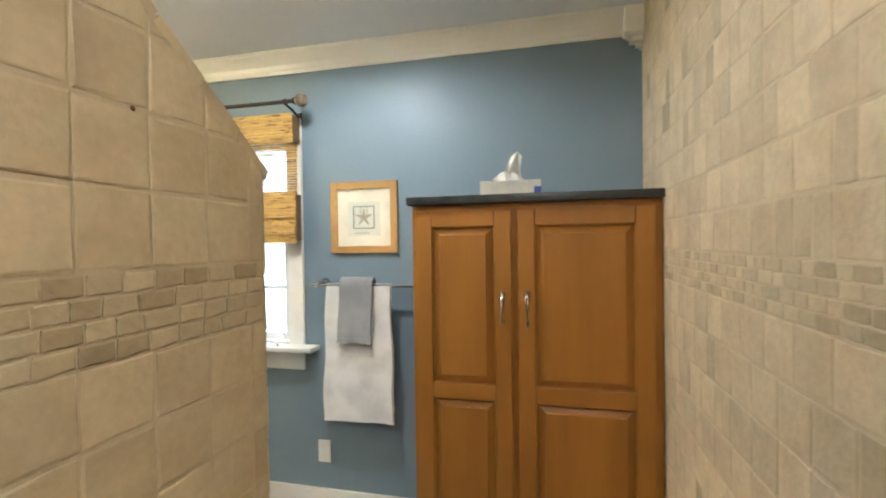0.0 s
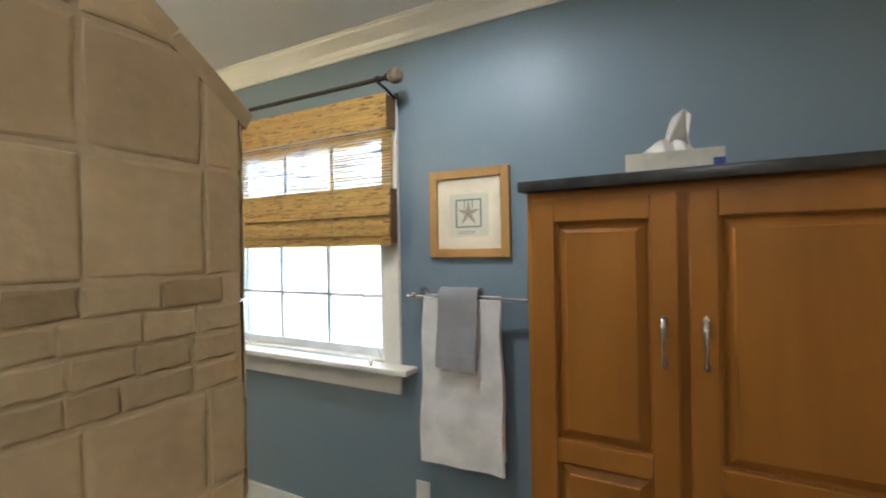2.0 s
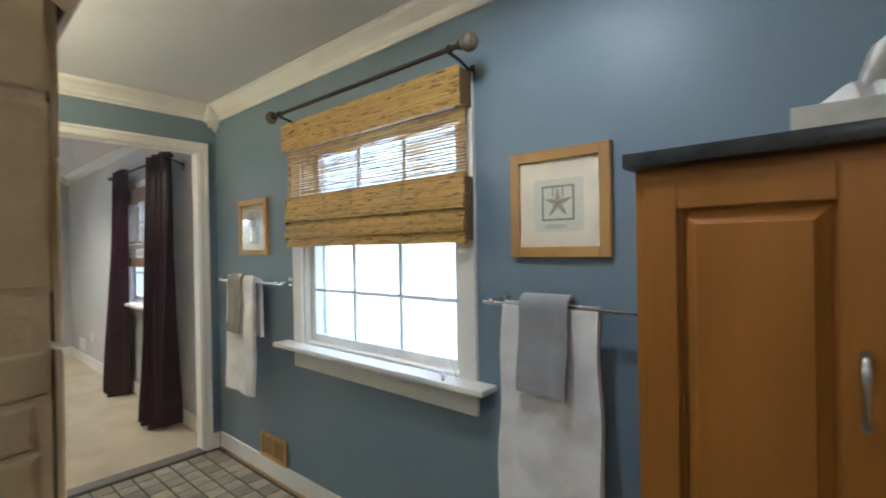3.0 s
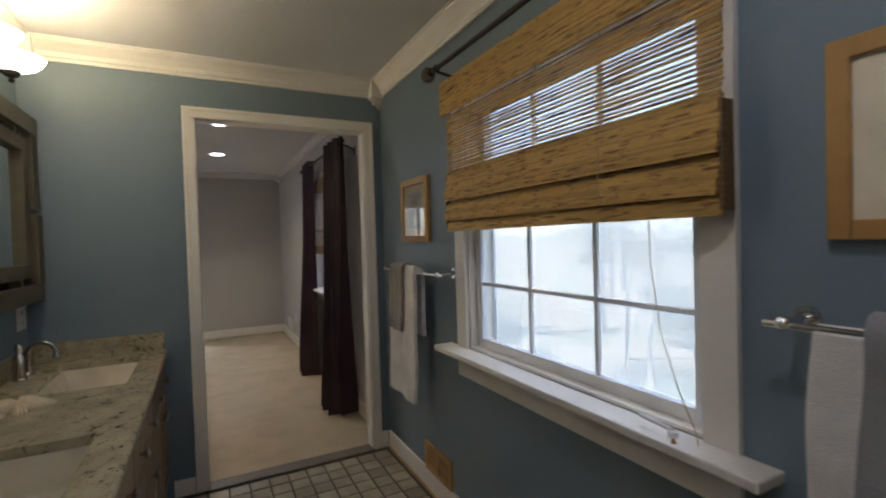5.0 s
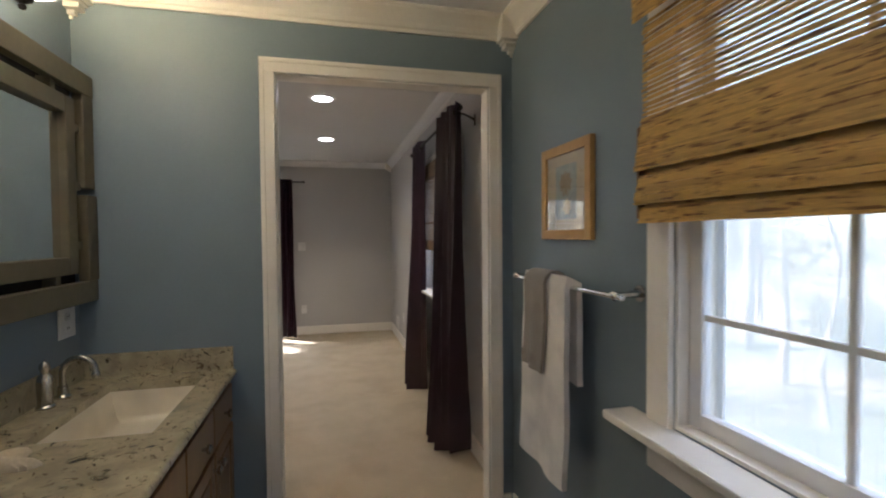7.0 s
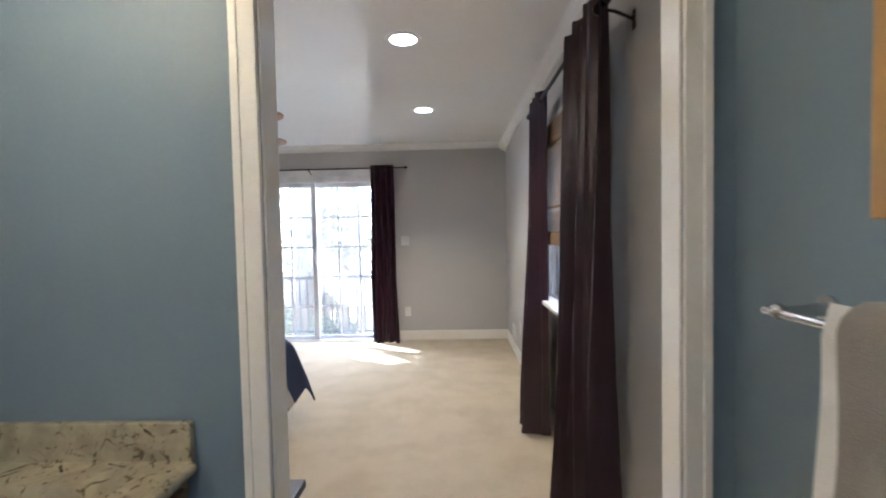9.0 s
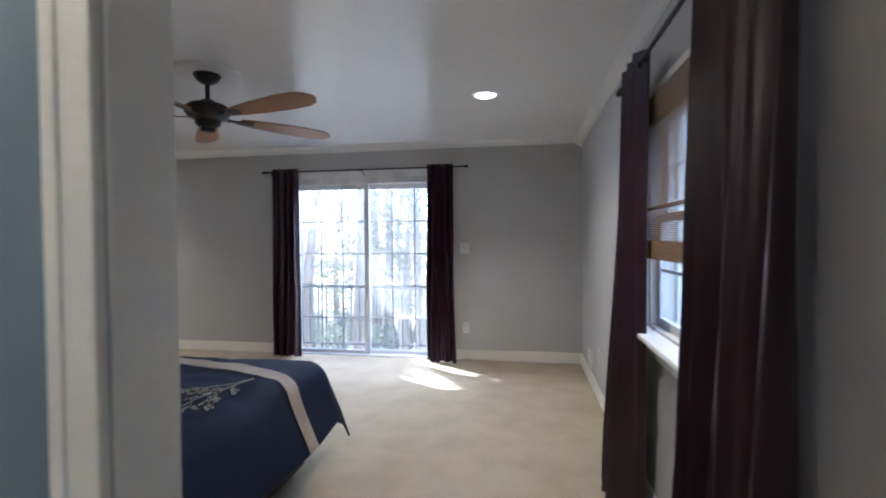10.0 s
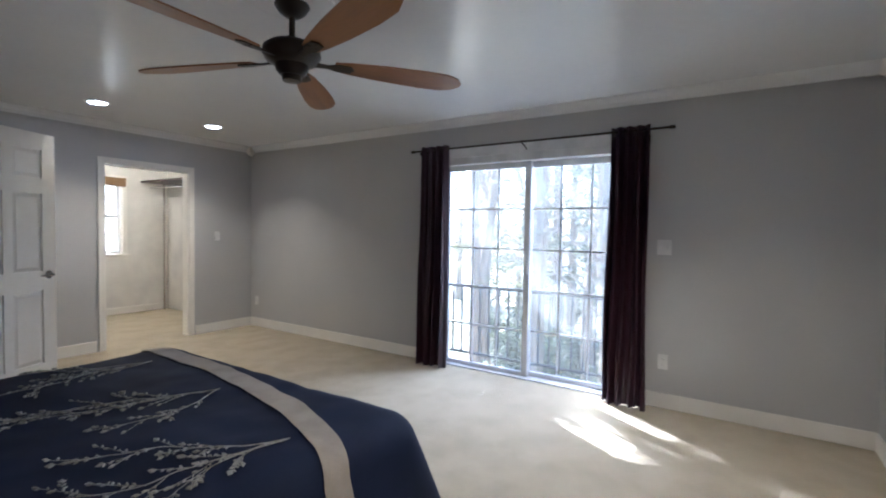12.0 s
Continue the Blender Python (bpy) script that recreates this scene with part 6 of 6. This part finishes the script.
def slab_mesh(name, w, h, mt, seed, clip=None, t=0.0045):
    """A worn tile in its own x-y plane, its face towards +z; clip: keeps points where the function is positive."""
    rng = random.Random(seed)
    k = 0.005 if min(w, h) > 0.05 else 0.0026
    ring = [(-w, -h), (-w * 0.3, -h), (w * 0.35, -h), (w, -h), (w, -h * 0.2), (w, h), (w * 0.3, h), (-w * 0.4, h), (-w, h), (-w, h * 0.25)]
    ring = [(x / 2, y / 2) for x, y in ring]
    bm = bmesh.new()
    rows = []
    for inset, z in ((0.0, -t), (0.0006, -0.0022), (k * 0.45, -0.0007), (k, 0.0)):
        row = []
        for x, y in ring:
            j = rng.uniform(-0.0019, 0.0019) if z > -t else 0
            sx, sy = 1 - 2 * inset / w, 1 - 2 * inset / h
            row.append(bm.verts.new((x * sx + j, y * sy + j * 0.8, z + (rng.uniform(-0.0005, 0.0003) if z > -0.002 else 0))))
        rows.append(row)
    for a, b in zip(rows, rows[1:]):
        for i in range(len(ring)):
            j = (i + 1) % len(ring)
            bm.faces.new((a[i], a[j], b[j], b[i]))
    bm.faces.new(rows[-1])
    if clip:
        bmesh.ops.bisect_plane(bm, geom=list(bm.verts) + list(bm.edges) + list(bm.faces), plane_co=clip[0], plane_no=clip[1], clear_outer=True)
        edges = [e for e in bm.edges if e.is_boundary and all(abs((v.co - Vector(clip[0])).dot(Vector(clip[1]))) < 1e-5 for v in e.verts)]
        if edges:
            bmesh.ops.edgeloop_fill(bm, edges=edges)
    return mesh_of(bm, name, mt)


FULL = [slab_mesh("tile", PITCH - 0.0012, PITCH - 0.0042, TILE, s) for s in range(8)]
HALF = [slab_mesh("tile", PITCH / 2 - 0.0035, PITCH - 0.004, mt, 20 + s) for mt in (SMALL, SMALL, TILE, ACCENT) for s in range(3)]
MOS = [slab_mesh("mosaic_tile", l + 0.0014, 0.0268, mt, 40 + s) for mt in (SMALL, ACCENT) for s, l in enumerate((0.0485, 0.0485, 0.062, 0.038))]
FLOORT = [slab_mesh("floor_tile", 0.0945, 0.0945, FTILE, 60 + s) for s in range(6)]


class Pieces:
    """Puts pieces down: as parts of their own inside a stretch of the plan, else joined."""

    def __init__(self, parent, name):
        self.parent, self.name, self.rest, self.count = parent, name, {}, 0

    def put(self, me, m, own):
        if own and self.count < 300:
            ob = new(me.name.split(".")[0], me)
            ob.parent = self.parent
            ob.matrix_local = m
            self.count += 1
        else:
            v, f = self.rest.setdefault(me.materials[0].name, ([], []))
            n = len(v)
            v.extend(tuple(m @ p.co) for p in me.vertices)
            f.extend([n + i for i in p.vertices] for p in me.polygons)

    def close(self):
        for name, (v, f) in self.rest.items():
            me = bpy.data.meshes.new(self.name)
            me.from_pydata(v, [], f)
            me.materials.append(bpy.data.materials[name])
            ob = new(self.name, me)
            ob.parent = self.parent
            tagged(ob, kind="stuff")


def tile_face(parent, face, y0, y1, z0, z1, side, own, seed, clip=None, split=0.0, b0=B0, b1=B1, up=PITCH, down=PITCH, first=PITCH):
    """Tumbled tiles on a wall across x; side: +1 or -1, the way the face looks; own: stretch (y, y, z, z) of separate pieces."""
    rng = random.Random(seed)
    P = Pieces(parent, "far_tiles")
    turn = Matrix(((0, 0, side, 0), (side, 0, 0, 0), (0, 1, 0, 0), (0, 0, 0, 1)))

    def lay(me, y, z, k=1.0):
        P.put(me, Matrix.Translation((face, y, z)) @ turn @ Euler((rng.uniform(-0.012, 0.012), rng.uniform(-0.012, 0.012), rng.uniform(-0.006, 0.006))).to_matrix().to_4x4() @ Matrix.Diagonal((1, k, 1, 1)), own[0] <= y <= own[1] and own[2] <= z <= own[3])
    rows = [(b0 - down * (k + 0.5), down) for k in range(int((b0 - z0) / down) + 1)] + [(b1 + up * (k + 0.5), up) for k in range(int((z1 - b1) / up) + 1)]
    for z, high in rows:
        if not z0 - 0.03 < z < z1 + 0.03:
            continue
        y, k = y1, 0
        while y > y0:
            w = first if k == 0 else PITCH
            if split and rng.random() < split:
                w = PITCH / 2
            k += 1
            yc = y - w / 2
            if clip is None or (z + high / 2) < clip(yc + w / 2):
                if w == PITCH:
                    lay(rng.choice(FULL), yc, z, high / PITCH)
                elif split:
                    lay(rng.choice(HALF), yc, z, high / PITCH)
                else:
                    lay(slab_mesh("tile", w - 0.004, high - 0.004, TILE, rng.randint(0, 9999)), yc, z)
            elif (z - high / 2) < clip(yc - w / 2):
                # a tile cut along the slope
                sl = (clip(yc + 0.05) - clip(yc - 0.05)) / 0.1
                me = slab_mesh("tile", w - 0.004, high - 0.004, TILE, rng.randint(0, 9999), (Vector((0, clip(yc) - z, 0)), Vector((-sl * side, 1, 0)).normalized()))
                if len(me.polygons) > 2:
                    lay(me, yc, z)
            y -= w
    step = (b1 - b0) / 4
    for r in range(4):
        y = y1 - rng.uniform(0, 0.03)
        while y > y0:
            i = rng.randrange(4)
            w = (0.0485, 0.0485, 0.062, 0.038)[i] + 0.0035
            lay(MOS[i + (4 if rng.random() < 0.2 else 0)], y - w / 2, b0 + step * (r + 0.5), step / 0.0292)
            y -= w
    P.close()


SLOPE = lambda y: PKNEE + (PEND - y) * PRISE
tile_face(partition, PX, -0.6, PEND - 0.002, 0.0, CEIL, 1, (0.2, 1.0, 0.75, 2.0), 1, SLOPE, 0.0, B0, B1, 0.113, 0.104, 0.046)
tile_face(wall_tile, E, -1.4, N - 0.002, 0.0, CEIL - 0.002, -1, (0.45, 1.55, 0.85, 2.15), 2, None, 0.33, 1.246, B1, 0.101, 0.106)

# end face and sloping cap of the partition
P = Pieces(partition, "far_tiles")
z = 0.0
k = 0
turn = Matrix(((-1, 0, 0, 0), (0, 0, 1, 0), (0, 1, 0, 0), (0, 0, 0, 1)))
END = [slab_mesh("end_tile", 0.136, PITCH - 0.004, TILE, 80 + s) for s in range(3)]
while z < 1.50:
    P.put(END[k % 3], Matrix.Translation((PX - 0.068, PEND, min(z + PITCH / 2, 1.48))) @ turn, True)
    z, k = z + PITCH, k + 1
CAPS = [slab_mesh("cap_tile", 0.138, PITCH - 0.003, TILE, 90 + s, None, 0.022) for s in range(3)]
ang = math.atan(PRISE)
for k in range(14):
    s = 0.048 + k * PITCH
    P.put(CAPS[k % 3], Matrix.Translation((PX - 0.068, PEND + 0.012 - s * math.cos(ang), PKNEE + 0.006 + s * math.sin(ang))) @ Matrix.Rotation(-ang, 4, "X") , True)
P.close()

# dark red blob that stands in for a chipped hole in the grout
chip = bmesh.new()
lathe(chip, [(0.0, 0.0018), (0.0022, 0.0014), (0.0036, 0.0)], 9)
bmesh.ops.transform(chip, matrix=Matrix.Translation((PX - 0.0005, 0.543, 1.574)) @ Matrix.Rotation(math.pi / 2, 4, "Y") @ Matrix.Diagonal((1.0, 1.3, 1, 1)), verts=chip.verts)
part("grout_stain", chip, mat("rust_stain", (0.16, 0.04, 0.02), 0.8, var=0.3, scale=60, fine=300, bump=0.3), partition, "small rust-red stain in the grout")

# bathroom floor
floor_ob = bpy.data.objects["floor_bath"]
P = Pieces(floor_ob, "far_floor_tiles")
rng = random.Random(9)
x = -3.455 + 0.052
while x < 0.47:
    y = N - 0.04
    while y > -1.45:
        if not (x < VX1 and y < 0.82) and not (x < -0.6 and y < 0.3):
            P.put(FLOORT[rng.randrange(6)], Matrix.Translation((x, y - 0.052, 0.0)) @ Matrix.Rotation(radians(90 * rng.randrange(4)), 4, "Z"), x < -1.0 and y > 0.85)
        y -= 0.104
    x += 0.104
P.close()
